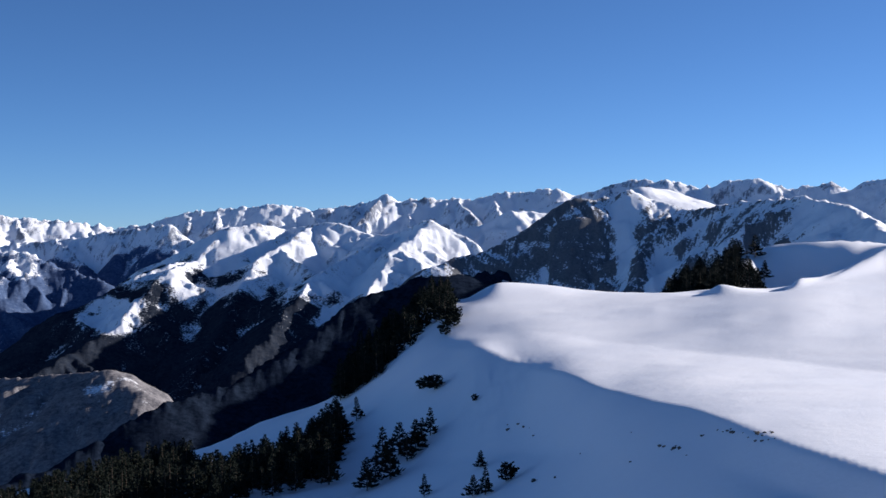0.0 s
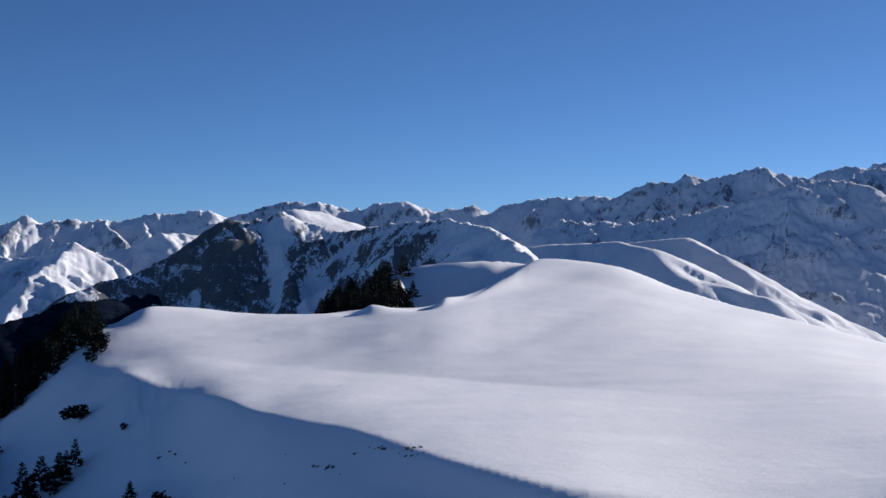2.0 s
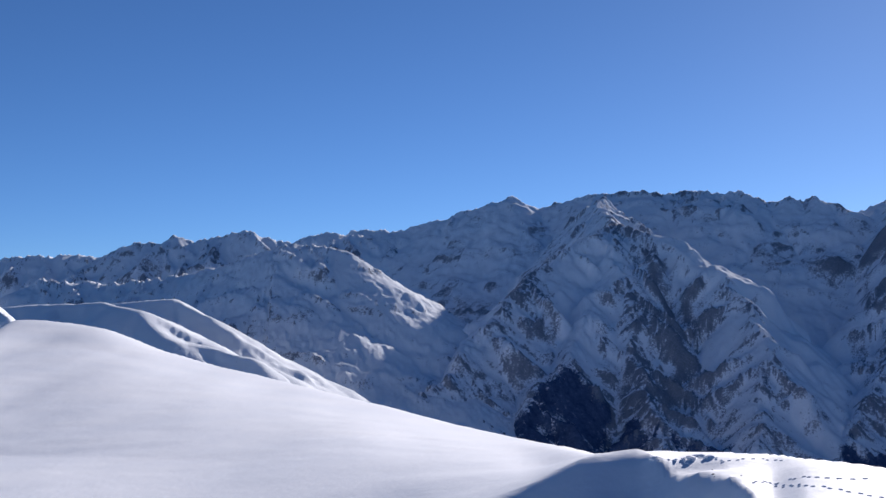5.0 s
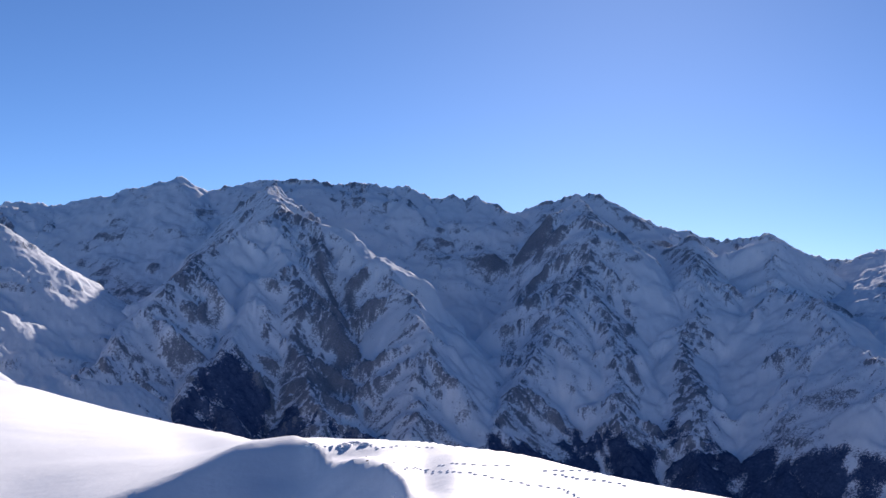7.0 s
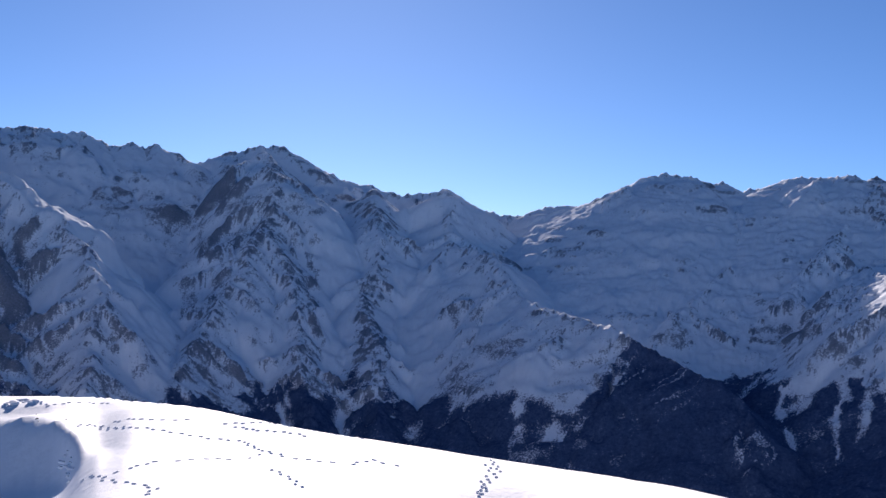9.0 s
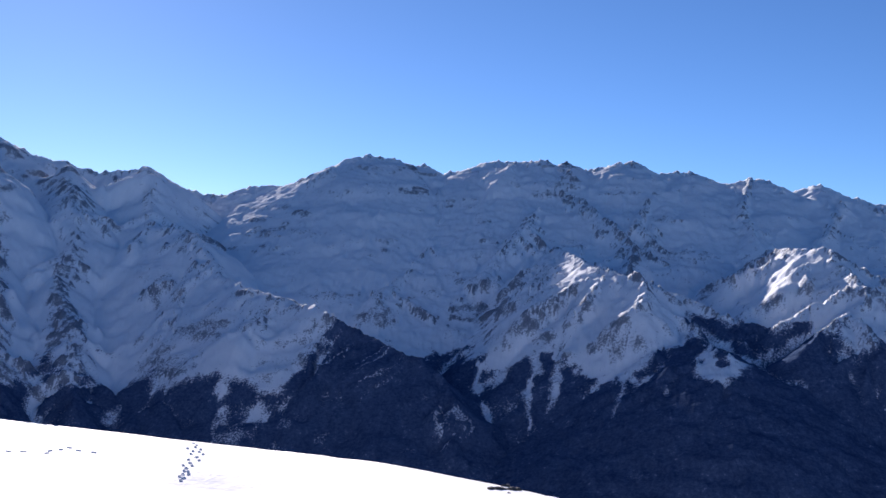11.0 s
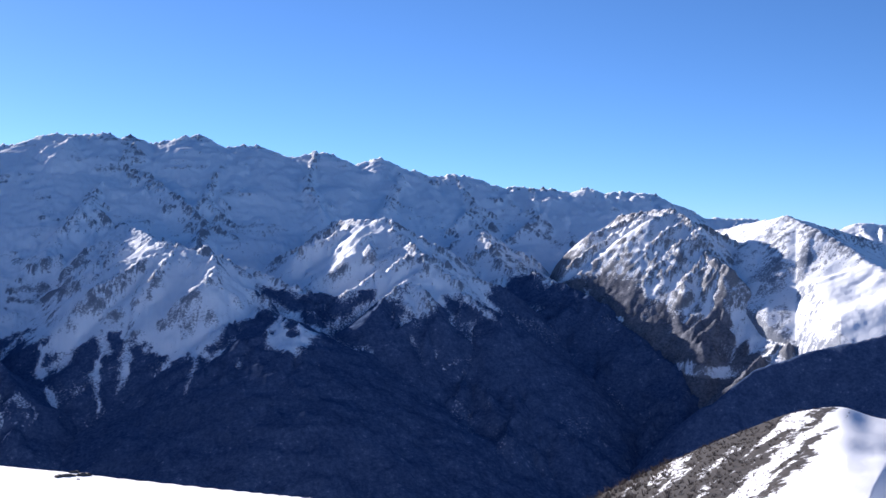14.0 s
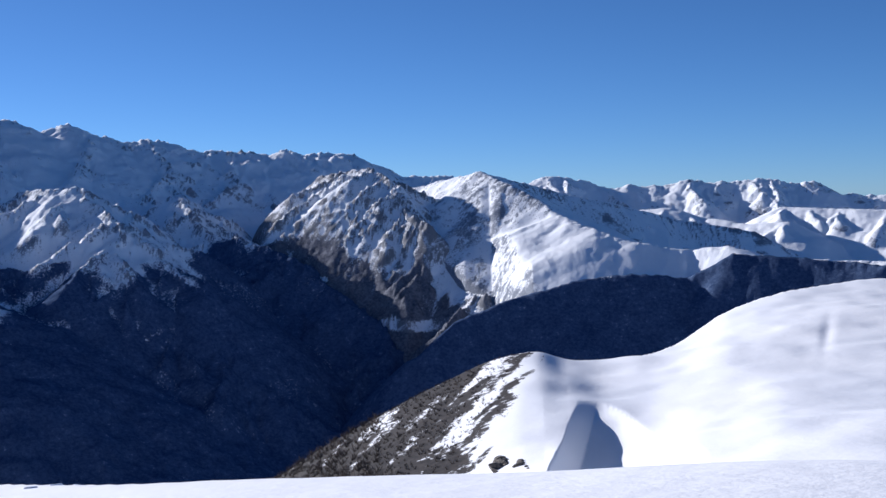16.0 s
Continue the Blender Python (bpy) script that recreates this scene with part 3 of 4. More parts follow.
# ---- mountains ----
FAR_LEFT = [-26, 1.3, -23, 0.9, -20.1, 1.13, -18.7, 1.01, -16.5, 0.84, -15.2, 0.56, -13.5, 0.83, -12, 1.36, -10.7, 1.42, -9.4, 1.63, -7.6, 1.7, -6, 1.49, -4.4, 1.7, -3.5, 1.87, -2.7, 2.22,
            -2.1, 1.95, -0.6, 2.06, 1.2, 2, 2.8, 2.24, 4.3, 2.4, 5.4, 2.53, 6, 2.21, 7.1, 2.25, 7.6, 2.52, 8.4, 2.8, 9.5, 2.9, 11, 2.76, 12, 2.43]
FAR_MID = [12, 2.43, 13.6, 2.81, 14.5, 2.9, 15.3, 2.63, 16.1, 2.36, 17.8, 2.67, 18.7, 2.3, 19.6, 2.77, 20.8, 2.94, 22.2, 2.98, 23.5, 3.04, 24.8, 3.02, 26.1, 3.66, 27.2, 3.64, 27.9, 3.99, 28.8, 3.68,
           30, 3.91, 30.5, 4.16, 31.4, 4.19, 32.5, 3.74, 33.2, 3.62, 34.2, 3.98, 34.9, 4.18, 35.6, 4.01, 38, 3.9]
WALL_EAST = [34.4, 3.85, 34.9, 4.12, 35.7, 3.98, 36.9, 4.33, 38.1, 4.11, 39.5, 4.56, 40.8, 4.89, 42.4, 5.28, 43.7, 5.72, 44.8, 5.25, 46.2, 5.58, 47.8, 5.86, 49.1, 5.84, 49.8, 5.95, 50.7, 5.74, 52.5, 5.93,
             53.5, 5.66, 54.2, 5.77, 55.2, 5.33, 56.2, 5.45, 57.1, 5.14, 57.7, 5.45, 59.5, 4.58, 60.8, 5.21, 61.6, 5.5, 63.2, 5.68, 64.1, 4.98, 65, 4.74, 66.2, 4.16, 67.8, 3.85, 68.8, 3.64, 70.1, 3.72,
             71.4, 3.96, 72.3, 3.47, 73.9, 2.79, 75, 2.71]
WALL_SOUTH = [73.9, 2.79, 75, 2.71, 75.5, 3.05, 76.8, 3.38, 77.6, 3.14, 78.9, 3.81, 80.2, 4.53, 81.3, 4.97, 82.9, 4.71, 83.5, 4.33, 83.9, 4.59, 84.5, 4.16, 86.1, 4.34, 86.9, 4.81, 88.2, 4.9, 89.7, 4.97,
              90.3, 4.47, 90.7, 4.9, 91.2, 4.45, 92.4, 4.74, 93.7, 5.04, 94.8, 4.41, 96.5, 4.63, 97.4, 3.99, 99.6, 4.35, 100.9, 3.65, 102.2, 4.09, 103, 3.68, 104.4, 3.21, 105.9, 3.33, 107.6, 2.79,
              109.2, 2.7, 110.5, 2.68, 111.3, 2.5, 112.1, 2.72, 112.8, 2.43, 114.6, 2.52, 116.2, 1.88, 117.5, 1.2]
FAR_RIGHT = [112, 1.6, 116.3, 1.4, 117.9, 1.34, 118.7, 1.34, 119.8, 1.33, 122.4, 0.9, 123.5, 0.79, 124.5, 1.13, 125.6, 0.91, 127.1, 0.51, 128.4, 0.58, 129.7, 0.5, 131, 0.75, 131.7, 0.58, 133, 0.62, 134.6, 0.66,
             135.5, 0.45, 136.4, 0.5, 137.6, -0.13, 138.6, -0.24, 139.5, -0.19, 142, 0.1, 145, -0.2]

massif("far_mountain_range", "distant jagged snowy mountain range under clear sky",
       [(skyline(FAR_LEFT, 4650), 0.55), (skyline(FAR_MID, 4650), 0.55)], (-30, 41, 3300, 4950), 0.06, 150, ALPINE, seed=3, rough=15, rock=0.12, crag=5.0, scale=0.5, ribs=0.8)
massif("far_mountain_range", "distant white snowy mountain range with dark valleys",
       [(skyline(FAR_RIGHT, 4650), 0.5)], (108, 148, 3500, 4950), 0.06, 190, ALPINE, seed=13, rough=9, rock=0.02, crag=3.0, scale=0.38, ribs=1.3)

massif("dark_mountain", "dark wooded mountain with a thin snowy crest",
       [([(-26, 3900, 0.2), (-20.1, 3700, -0.51), (-18.7, 3650, -0.64), (-17.5, 3600, -1.16), (-15.8, 3500, -1.8), (-12, 3400, -3.5)], 0.5)],
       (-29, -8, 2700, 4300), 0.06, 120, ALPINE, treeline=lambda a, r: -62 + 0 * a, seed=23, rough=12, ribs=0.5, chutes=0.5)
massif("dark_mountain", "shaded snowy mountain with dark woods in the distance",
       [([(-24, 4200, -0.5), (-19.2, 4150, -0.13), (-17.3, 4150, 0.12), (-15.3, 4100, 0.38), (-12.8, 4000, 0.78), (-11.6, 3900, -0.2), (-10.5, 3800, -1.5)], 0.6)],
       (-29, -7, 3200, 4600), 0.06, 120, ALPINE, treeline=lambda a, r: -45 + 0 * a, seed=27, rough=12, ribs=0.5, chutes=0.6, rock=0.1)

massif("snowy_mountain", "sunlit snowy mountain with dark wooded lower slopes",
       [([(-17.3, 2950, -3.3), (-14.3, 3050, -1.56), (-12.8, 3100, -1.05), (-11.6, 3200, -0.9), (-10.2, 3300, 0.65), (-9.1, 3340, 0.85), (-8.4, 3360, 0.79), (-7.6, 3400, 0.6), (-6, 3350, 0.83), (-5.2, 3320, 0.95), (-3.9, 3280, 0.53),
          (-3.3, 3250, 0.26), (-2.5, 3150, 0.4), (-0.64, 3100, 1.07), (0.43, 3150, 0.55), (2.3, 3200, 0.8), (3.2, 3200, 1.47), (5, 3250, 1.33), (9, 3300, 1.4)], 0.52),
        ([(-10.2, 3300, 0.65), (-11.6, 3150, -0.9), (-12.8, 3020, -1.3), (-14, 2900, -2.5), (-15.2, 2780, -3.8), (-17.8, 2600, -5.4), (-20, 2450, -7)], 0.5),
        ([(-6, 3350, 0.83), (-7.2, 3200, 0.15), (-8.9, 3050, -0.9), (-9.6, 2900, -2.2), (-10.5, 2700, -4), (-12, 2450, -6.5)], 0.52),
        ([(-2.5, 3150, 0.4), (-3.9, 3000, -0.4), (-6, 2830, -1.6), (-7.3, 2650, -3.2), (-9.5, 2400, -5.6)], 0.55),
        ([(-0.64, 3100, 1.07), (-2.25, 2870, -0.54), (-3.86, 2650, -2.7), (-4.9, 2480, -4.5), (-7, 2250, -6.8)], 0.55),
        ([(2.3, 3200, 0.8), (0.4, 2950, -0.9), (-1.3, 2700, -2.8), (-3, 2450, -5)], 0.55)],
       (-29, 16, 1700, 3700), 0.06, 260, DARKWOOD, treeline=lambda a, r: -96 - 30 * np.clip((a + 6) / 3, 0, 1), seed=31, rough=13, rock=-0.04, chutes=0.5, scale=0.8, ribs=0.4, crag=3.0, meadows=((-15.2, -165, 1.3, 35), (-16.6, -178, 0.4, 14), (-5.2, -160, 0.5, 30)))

massif("wooded_hillside", "sunlit brown leafless hillside with snow patches",
       [([(-26, 2400, -5.6), (-22, 2300, -6.0), (-19, 2200, -6.1), (-17, 2100, -5.95), (-15.5, 2050, -5.9), (-14.2, 1950, -6.9), (-13.9, 1850, -8.2), (-14.2, 1750, -10)], 0.42)],
       (-29, -10, 1450, 2700), 0.07, 130, HILLWOOD, seed=36, rough=12, ribs=0.4, crag=2.0, scale=0.6, rock=0.25, treeline=lambda a, r: -180 + 0 * a, chutes=0.6)

massif("snowy_foothill", "rounded sunlit snowy foothill with smooth flanks",
       [([(19, 2300, 0.6), (21.7, 2300, 0.84), (24.6, 2250, 0.96), (26.3, 2150, 0.57), (28, 2000, -1.0), (30, 1900, -2.6)], 0.45)],
       (16, 36, 1600, 2800), 0.06, 110, ALPINE, seed=42, rough=12, crag=0.5, ribs=0.45, rock=-0.25)
massif("snowy_foothill", "rounded white foothill below a rocky range",
       [([(25, 2700, 0.9), (27.6, 2600, 1.08), (29.1, 2500, 0.29), (30.2, 2400, -0.77), (32, 2300, -2.1), (34, 2200, -4)], 0.45)],
       (22, 40, 1900, 3100), 0.06, 110, ALPINE, seed=43, rough=12, crag=0.5, ribs=0.45, rock=-0.25)
massif("snowy_mountain", "broad snowy mountain with one sunlit flank",
       [([(22, 3400, 1.9), (25, 3380, 1.7), (28, 3350, 2.1), (30.2, 3300, 2.6), (32.4, 3260, 3.4), (33.6, 3300, 3.6), (35.2, 3300, 3.45), (36.4, 3250, 2.3), (37.5, 3150, 0.8)], 0.5),
        ([(32.4, 3260, 3.4), (32.3, 3100, 2.2), (31.7, 2950, 0.7), (31.6, 2820, -0.7), (31.2, 2700, -2.2)], (0.42, 0.5)),
        ([(30.2, 3300, 2.6), (28.9, 3100, 1.2), (28.3, 2950, -0.2)], 0.55), ([(26.5, 3360, 1.9), (25.8, 3150, 0.6), (25.5, 3000, -0.6)], 0.55)],
       (16, 47, 2000, 3900), 0.06, 200, ALPINE, seed=44, rough=15, rock=0.02, crag=6.0, ribs=0.5, scale=0.5)

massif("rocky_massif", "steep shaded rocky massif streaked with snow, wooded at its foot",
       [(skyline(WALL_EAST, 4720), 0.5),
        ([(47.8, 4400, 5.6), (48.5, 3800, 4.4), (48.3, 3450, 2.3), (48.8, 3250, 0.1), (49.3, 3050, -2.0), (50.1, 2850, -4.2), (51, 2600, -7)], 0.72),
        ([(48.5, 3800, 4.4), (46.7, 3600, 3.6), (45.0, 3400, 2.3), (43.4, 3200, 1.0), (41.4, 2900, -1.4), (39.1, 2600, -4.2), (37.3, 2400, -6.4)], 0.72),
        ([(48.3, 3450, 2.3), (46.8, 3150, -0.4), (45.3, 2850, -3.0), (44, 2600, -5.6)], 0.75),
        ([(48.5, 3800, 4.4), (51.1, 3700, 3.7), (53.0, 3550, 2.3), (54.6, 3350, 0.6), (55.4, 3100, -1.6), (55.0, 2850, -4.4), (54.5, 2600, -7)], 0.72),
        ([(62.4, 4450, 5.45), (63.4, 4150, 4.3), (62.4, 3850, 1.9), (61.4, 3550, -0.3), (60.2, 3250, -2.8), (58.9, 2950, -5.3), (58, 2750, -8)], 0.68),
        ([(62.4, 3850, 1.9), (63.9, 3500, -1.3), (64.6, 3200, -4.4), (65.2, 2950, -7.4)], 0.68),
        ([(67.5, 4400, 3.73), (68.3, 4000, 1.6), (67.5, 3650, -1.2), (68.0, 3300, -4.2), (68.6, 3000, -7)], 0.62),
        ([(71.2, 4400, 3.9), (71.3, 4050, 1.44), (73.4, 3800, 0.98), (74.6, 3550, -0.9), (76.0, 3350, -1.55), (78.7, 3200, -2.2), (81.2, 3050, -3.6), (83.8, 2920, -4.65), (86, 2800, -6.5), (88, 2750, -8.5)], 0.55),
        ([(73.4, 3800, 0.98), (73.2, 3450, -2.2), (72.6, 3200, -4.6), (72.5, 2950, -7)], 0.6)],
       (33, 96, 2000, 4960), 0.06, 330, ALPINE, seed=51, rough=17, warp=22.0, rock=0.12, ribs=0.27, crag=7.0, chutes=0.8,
       # the two entries at 48.6 paint shade: they dim a sunlit apex
       crags_and_shade=((50.6, 3400, 1.5, 380), (49.3, 2900, 2.6, 260), (43.6, 3250, 1.1, 220), (57, 4280, 3.6, 110), (57.4, 4270, 3.0, 80), (41.5, 4000, 2.2, 160), (64.5, 4300, 1.6, 150), (60.5, 3300, 1.8, 500), (72.5, 3450, 1.8, 400), (66.0, 3500, 2.6, 300), (48.6, 3790, 0.8, 110), (48.6, 3790, 0.8, 110)),
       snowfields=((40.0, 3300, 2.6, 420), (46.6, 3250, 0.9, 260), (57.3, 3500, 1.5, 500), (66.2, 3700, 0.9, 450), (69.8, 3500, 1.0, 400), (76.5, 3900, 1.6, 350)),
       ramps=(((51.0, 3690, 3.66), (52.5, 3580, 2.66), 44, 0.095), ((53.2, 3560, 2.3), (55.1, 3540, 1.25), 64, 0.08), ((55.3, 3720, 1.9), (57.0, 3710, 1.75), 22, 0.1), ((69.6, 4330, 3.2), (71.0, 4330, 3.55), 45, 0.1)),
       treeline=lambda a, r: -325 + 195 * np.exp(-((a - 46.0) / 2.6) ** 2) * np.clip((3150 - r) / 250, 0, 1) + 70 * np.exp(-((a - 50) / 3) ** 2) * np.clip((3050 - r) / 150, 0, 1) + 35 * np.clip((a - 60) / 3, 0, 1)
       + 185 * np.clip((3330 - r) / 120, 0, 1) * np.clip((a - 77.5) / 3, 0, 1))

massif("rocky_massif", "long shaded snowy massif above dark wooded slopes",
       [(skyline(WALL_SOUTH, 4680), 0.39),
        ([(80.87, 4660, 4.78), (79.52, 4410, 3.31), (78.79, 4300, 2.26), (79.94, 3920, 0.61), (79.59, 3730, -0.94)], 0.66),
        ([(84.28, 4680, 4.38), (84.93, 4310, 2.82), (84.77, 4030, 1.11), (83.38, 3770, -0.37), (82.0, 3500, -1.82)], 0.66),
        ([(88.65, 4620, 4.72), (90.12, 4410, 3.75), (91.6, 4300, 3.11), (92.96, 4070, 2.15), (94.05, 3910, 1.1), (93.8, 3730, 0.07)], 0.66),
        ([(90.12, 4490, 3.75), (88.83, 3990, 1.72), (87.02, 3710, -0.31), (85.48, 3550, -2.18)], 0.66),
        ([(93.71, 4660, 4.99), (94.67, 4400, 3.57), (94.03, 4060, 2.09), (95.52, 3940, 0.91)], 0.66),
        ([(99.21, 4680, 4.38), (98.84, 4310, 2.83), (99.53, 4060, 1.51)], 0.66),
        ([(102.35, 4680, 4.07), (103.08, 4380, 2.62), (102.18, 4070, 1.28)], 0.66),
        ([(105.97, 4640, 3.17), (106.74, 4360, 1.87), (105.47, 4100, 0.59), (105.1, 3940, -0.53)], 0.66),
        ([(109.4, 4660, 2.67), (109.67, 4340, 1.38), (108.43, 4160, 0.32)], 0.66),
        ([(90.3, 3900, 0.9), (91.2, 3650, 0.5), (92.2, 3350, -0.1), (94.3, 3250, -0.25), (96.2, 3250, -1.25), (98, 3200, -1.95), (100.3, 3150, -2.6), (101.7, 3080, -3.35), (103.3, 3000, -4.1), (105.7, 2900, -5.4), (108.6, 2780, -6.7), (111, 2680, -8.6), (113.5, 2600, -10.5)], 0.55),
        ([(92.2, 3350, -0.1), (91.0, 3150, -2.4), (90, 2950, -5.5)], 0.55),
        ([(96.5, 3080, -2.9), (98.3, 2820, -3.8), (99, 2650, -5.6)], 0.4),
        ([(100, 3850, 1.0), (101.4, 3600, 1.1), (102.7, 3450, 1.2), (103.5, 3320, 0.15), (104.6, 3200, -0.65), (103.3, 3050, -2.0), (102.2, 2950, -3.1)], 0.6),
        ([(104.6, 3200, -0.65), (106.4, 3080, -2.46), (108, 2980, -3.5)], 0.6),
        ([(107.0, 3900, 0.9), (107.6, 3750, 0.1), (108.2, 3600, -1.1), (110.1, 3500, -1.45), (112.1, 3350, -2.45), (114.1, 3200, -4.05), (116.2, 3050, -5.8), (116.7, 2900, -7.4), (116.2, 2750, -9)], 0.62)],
       (70, 124, 2000, 4960), 0.06, 330, ALPINE, crags_and_shade=((82, 4450, 2.0, 120), (91, 4350, 1.5, 60), (94, 3250, 3.0, 60), (86.5, 3500, 2.5, 120), (95, 4630, 18, 60), (95, 3900, 10, 90)), seed=61, rough=17, rock=0.0, scale=0.65, ribs=0.5, crag=7.0, chutes=0.45, clearing=(98.2, 2800, 1.25, 110),
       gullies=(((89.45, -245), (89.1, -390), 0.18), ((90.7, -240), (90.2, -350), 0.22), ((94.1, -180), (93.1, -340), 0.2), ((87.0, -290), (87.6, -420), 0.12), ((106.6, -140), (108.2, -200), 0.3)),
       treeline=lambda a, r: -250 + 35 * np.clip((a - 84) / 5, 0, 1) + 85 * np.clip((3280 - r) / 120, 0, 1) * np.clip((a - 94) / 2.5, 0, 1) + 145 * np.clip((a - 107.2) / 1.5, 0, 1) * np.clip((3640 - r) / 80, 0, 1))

massif("snowy_mountain", "sunlit craggy mountain with brown lower slopes",
       [([(113.6, 3900, 1.4), (115, 3780, 1.61), (116.2, 3680, 1.7), (117.3, 3530, 0.8), (118.4, 3380, -1.0), (119.2, 3270, -2.1), (120.2, 3150, -3.5), (121.4, 3020, -4.5), (123, 2920, -6)], (0.7, 0.66)),
        ([(116.1, 3690, 1.65), (114.9, 3620, 1.25), (114.0, 3560, 0.3), (113.6, 3480, -0.7), (113.9, 3420, -2.3), (113.7, 3380, -3.4)], 0.62),
        ([(117.0, 3570, 1.0), (116.5, 3450, -0.4), (115.7, 3380, -2.0), (115.5, 3330, -3.8), (116.3, 3250, -5.4)], 0.6),
        ([(118.4, 3380, -1.0), (117.9, 3320, -2.7), (117.6, 3250, -4.5)], 0.6)],
       (108, 128, 2200, 4300), 0.06, 260, BROWN, meadows=((116.8, -299, 0.8, 12), (118.0, -304, 0.9, 13), (113.4, -195, 0.4, 7)), treeline=lambda a, r: -95 - 8 * (a - 114) - 45 * np.clip(a - 118.3, 0, 3), chutes=0.5, cap=lambda a, r: -318 + 0.8 * (r - np.interp(a, [112, 114, 116, 117, 118, 119, 121, 123], [3250, 3150, 3080, 3020, 2960, 2900, 2800, 2750])), seed=71, rough=10, rock=0.42, crag=7.0, scale=0.5, ribs=0.8)
BENCH = [(113.5, 2250, -15), (116, 2500, -10.65), (117.2, 2600, -8.56), (118.3, 2650, -6.98), (120.3, 2750, -5.48), (121.9, 2780, -4.94), (123.5, 2800, -4.39), (125.3, 2820, -3.85), (128.4, 2840, -3.56),
         (131, 2850, -3.78), (133, 2870, -2.7), (136.3, 2850, -3.0), (141, 2800, -3.5), (147, 2700, -4)]
BRINK = [(112, 3900, 1.0), (116.3, 3600, 1.61), (117.4, 3500, 0.67), (118.2, 3350, -0.94), (119, 3250, -2.28), (120.3, 3100, -3.34), (121.6, 3000, -4.41), (122.4, 2880, -4.8)] + BENCH[6:]


def behind_brink(a, r):
    """Height that the slopes behind the craggy ridge and the wooded bench stay under."""
    k = [p[0] for p in BRINK]
    br = np.interp(a, k, [p[1] for p in BRINK])
    bz = np.interp(a, k, [rise(p[2], p[1]) for p in BRINK])
    return bz - 14 + np.where(r > br, 0.6, 4.0) * (r - br)


massif("snowy_mountain", "sunlit white mountain shoulder with a shaded back ridge",
       [([(116.5, 3950, 0.6), (118.1, 3850, 0.82), (119.9, 3720, 1.23), (121.3, 3600, 1.5)], (0.6, 0.75)),
        ([(121.3, 3600, 1.5), (122.5, 3650, 1.05), (124, 3700, 0.6), (126, 3750, 0.1), (128.0, 3800, -0.4), (129.9, 3850, -0.95), (133.7, 3850, -1.7), (136, 3850, -3)], 0.68),
        ([(121.3, 3600, 1.5), (122.5, 3450, 0.85), (124.8, 3230, -0.65)], (0.5, 0.68)),
        ([(124.8, 3230, -0.65), (126.5, 3080, -1.4), (128.2, 2990, -2.05), (130.5, 2960, -2.3), (132.7, 2940, -2.3), (134, 2920, -2.9), (138, 2900, -3.1), (146, 2800, -3.4)], (0.5, 0.36))],
       (113, 148, 2450, 4300), 0.06, 240, ALPINE, seed=81, rough=6, ribs=0, rock=0.3, crag=1.6, scale=0.6, cap=behind_brink, crags_and_shade=((120.6, 3300, 1.2, 350), (120.6, 3420, 0.8, 220), (122.5, 3250, 0.5, 120), (123.8, 3080, 0.35, 30), (125.2, 2990, 0.5, 25)), snowfields=((126, 3000, 3.0, 260), (131, 2900, 3, 150)))
massif("snowy_hills", "rolling sunlit snowy hills below a far range",
       [([(126, 4350, -0.2), (128, 4300, -0.6), (130, 4250, -0.5), (131.5, 4200, -1.0), (133.5, 4100, -1.35), (135.3, 4050, -1.3), (136.6, 4000, -2.2), (137.5, 3950, -3.2)], 0.4),
        ([(135, 4300, -0.6), (137.3, 4250, -0.75), (139.4, 4200, -0.85), (142, 4150, -1.0), (146, 4100, -1.2)], 0.4)],
       (122, 148, 3300, 4600), 0.07, 150, ALPINE, seed=83, rough=6, ribs=0.5, rock=-0.12, crag=1.0, scale=0.5)
massif("wooded_slope", "dark shaded wooded mountainside below snowy meadows",
       [(BENCH, (0.9, 0.9))],
       (110, 148, 1900, 3100), 0.06, 160, ALPINE, seed=87, rough=5, crag=2.0, ribs=0, rock=-0.15, chutes=0.0, treeline=lambda a, r: np.where((r < 2900) | (a < 124), -110, -600) + 0 * a)

massif("snowy_peak", "small sunlit white snowy peak behind a rocky ridge",
       [([(8.3, 1120, 1.5), (8.75, 1130, 2.05), (9.45, 1140, 2.58), (10.4, 1155, 2.44), (11.5, 1170, 2.02), (12.4, 1180, 1.56), (13.5, 1200, 1.1)], 0.42)],
       (3, 18, 980, 1400), 0.08, 70, ALPINE, seed=95, rough=5, crag=0.5, ribs=0, scale=0.4, rock=-0.6)

# sun reaches this ridge; its shade comes from the blackened wood colour
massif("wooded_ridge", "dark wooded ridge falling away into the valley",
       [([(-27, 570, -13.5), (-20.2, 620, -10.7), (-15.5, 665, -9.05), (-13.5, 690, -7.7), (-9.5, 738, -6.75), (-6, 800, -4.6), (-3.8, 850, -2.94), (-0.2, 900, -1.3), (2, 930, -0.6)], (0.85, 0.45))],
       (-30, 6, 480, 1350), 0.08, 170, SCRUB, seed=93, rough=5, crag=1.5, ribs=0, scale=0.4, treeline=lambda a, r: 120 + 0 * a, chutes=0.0)

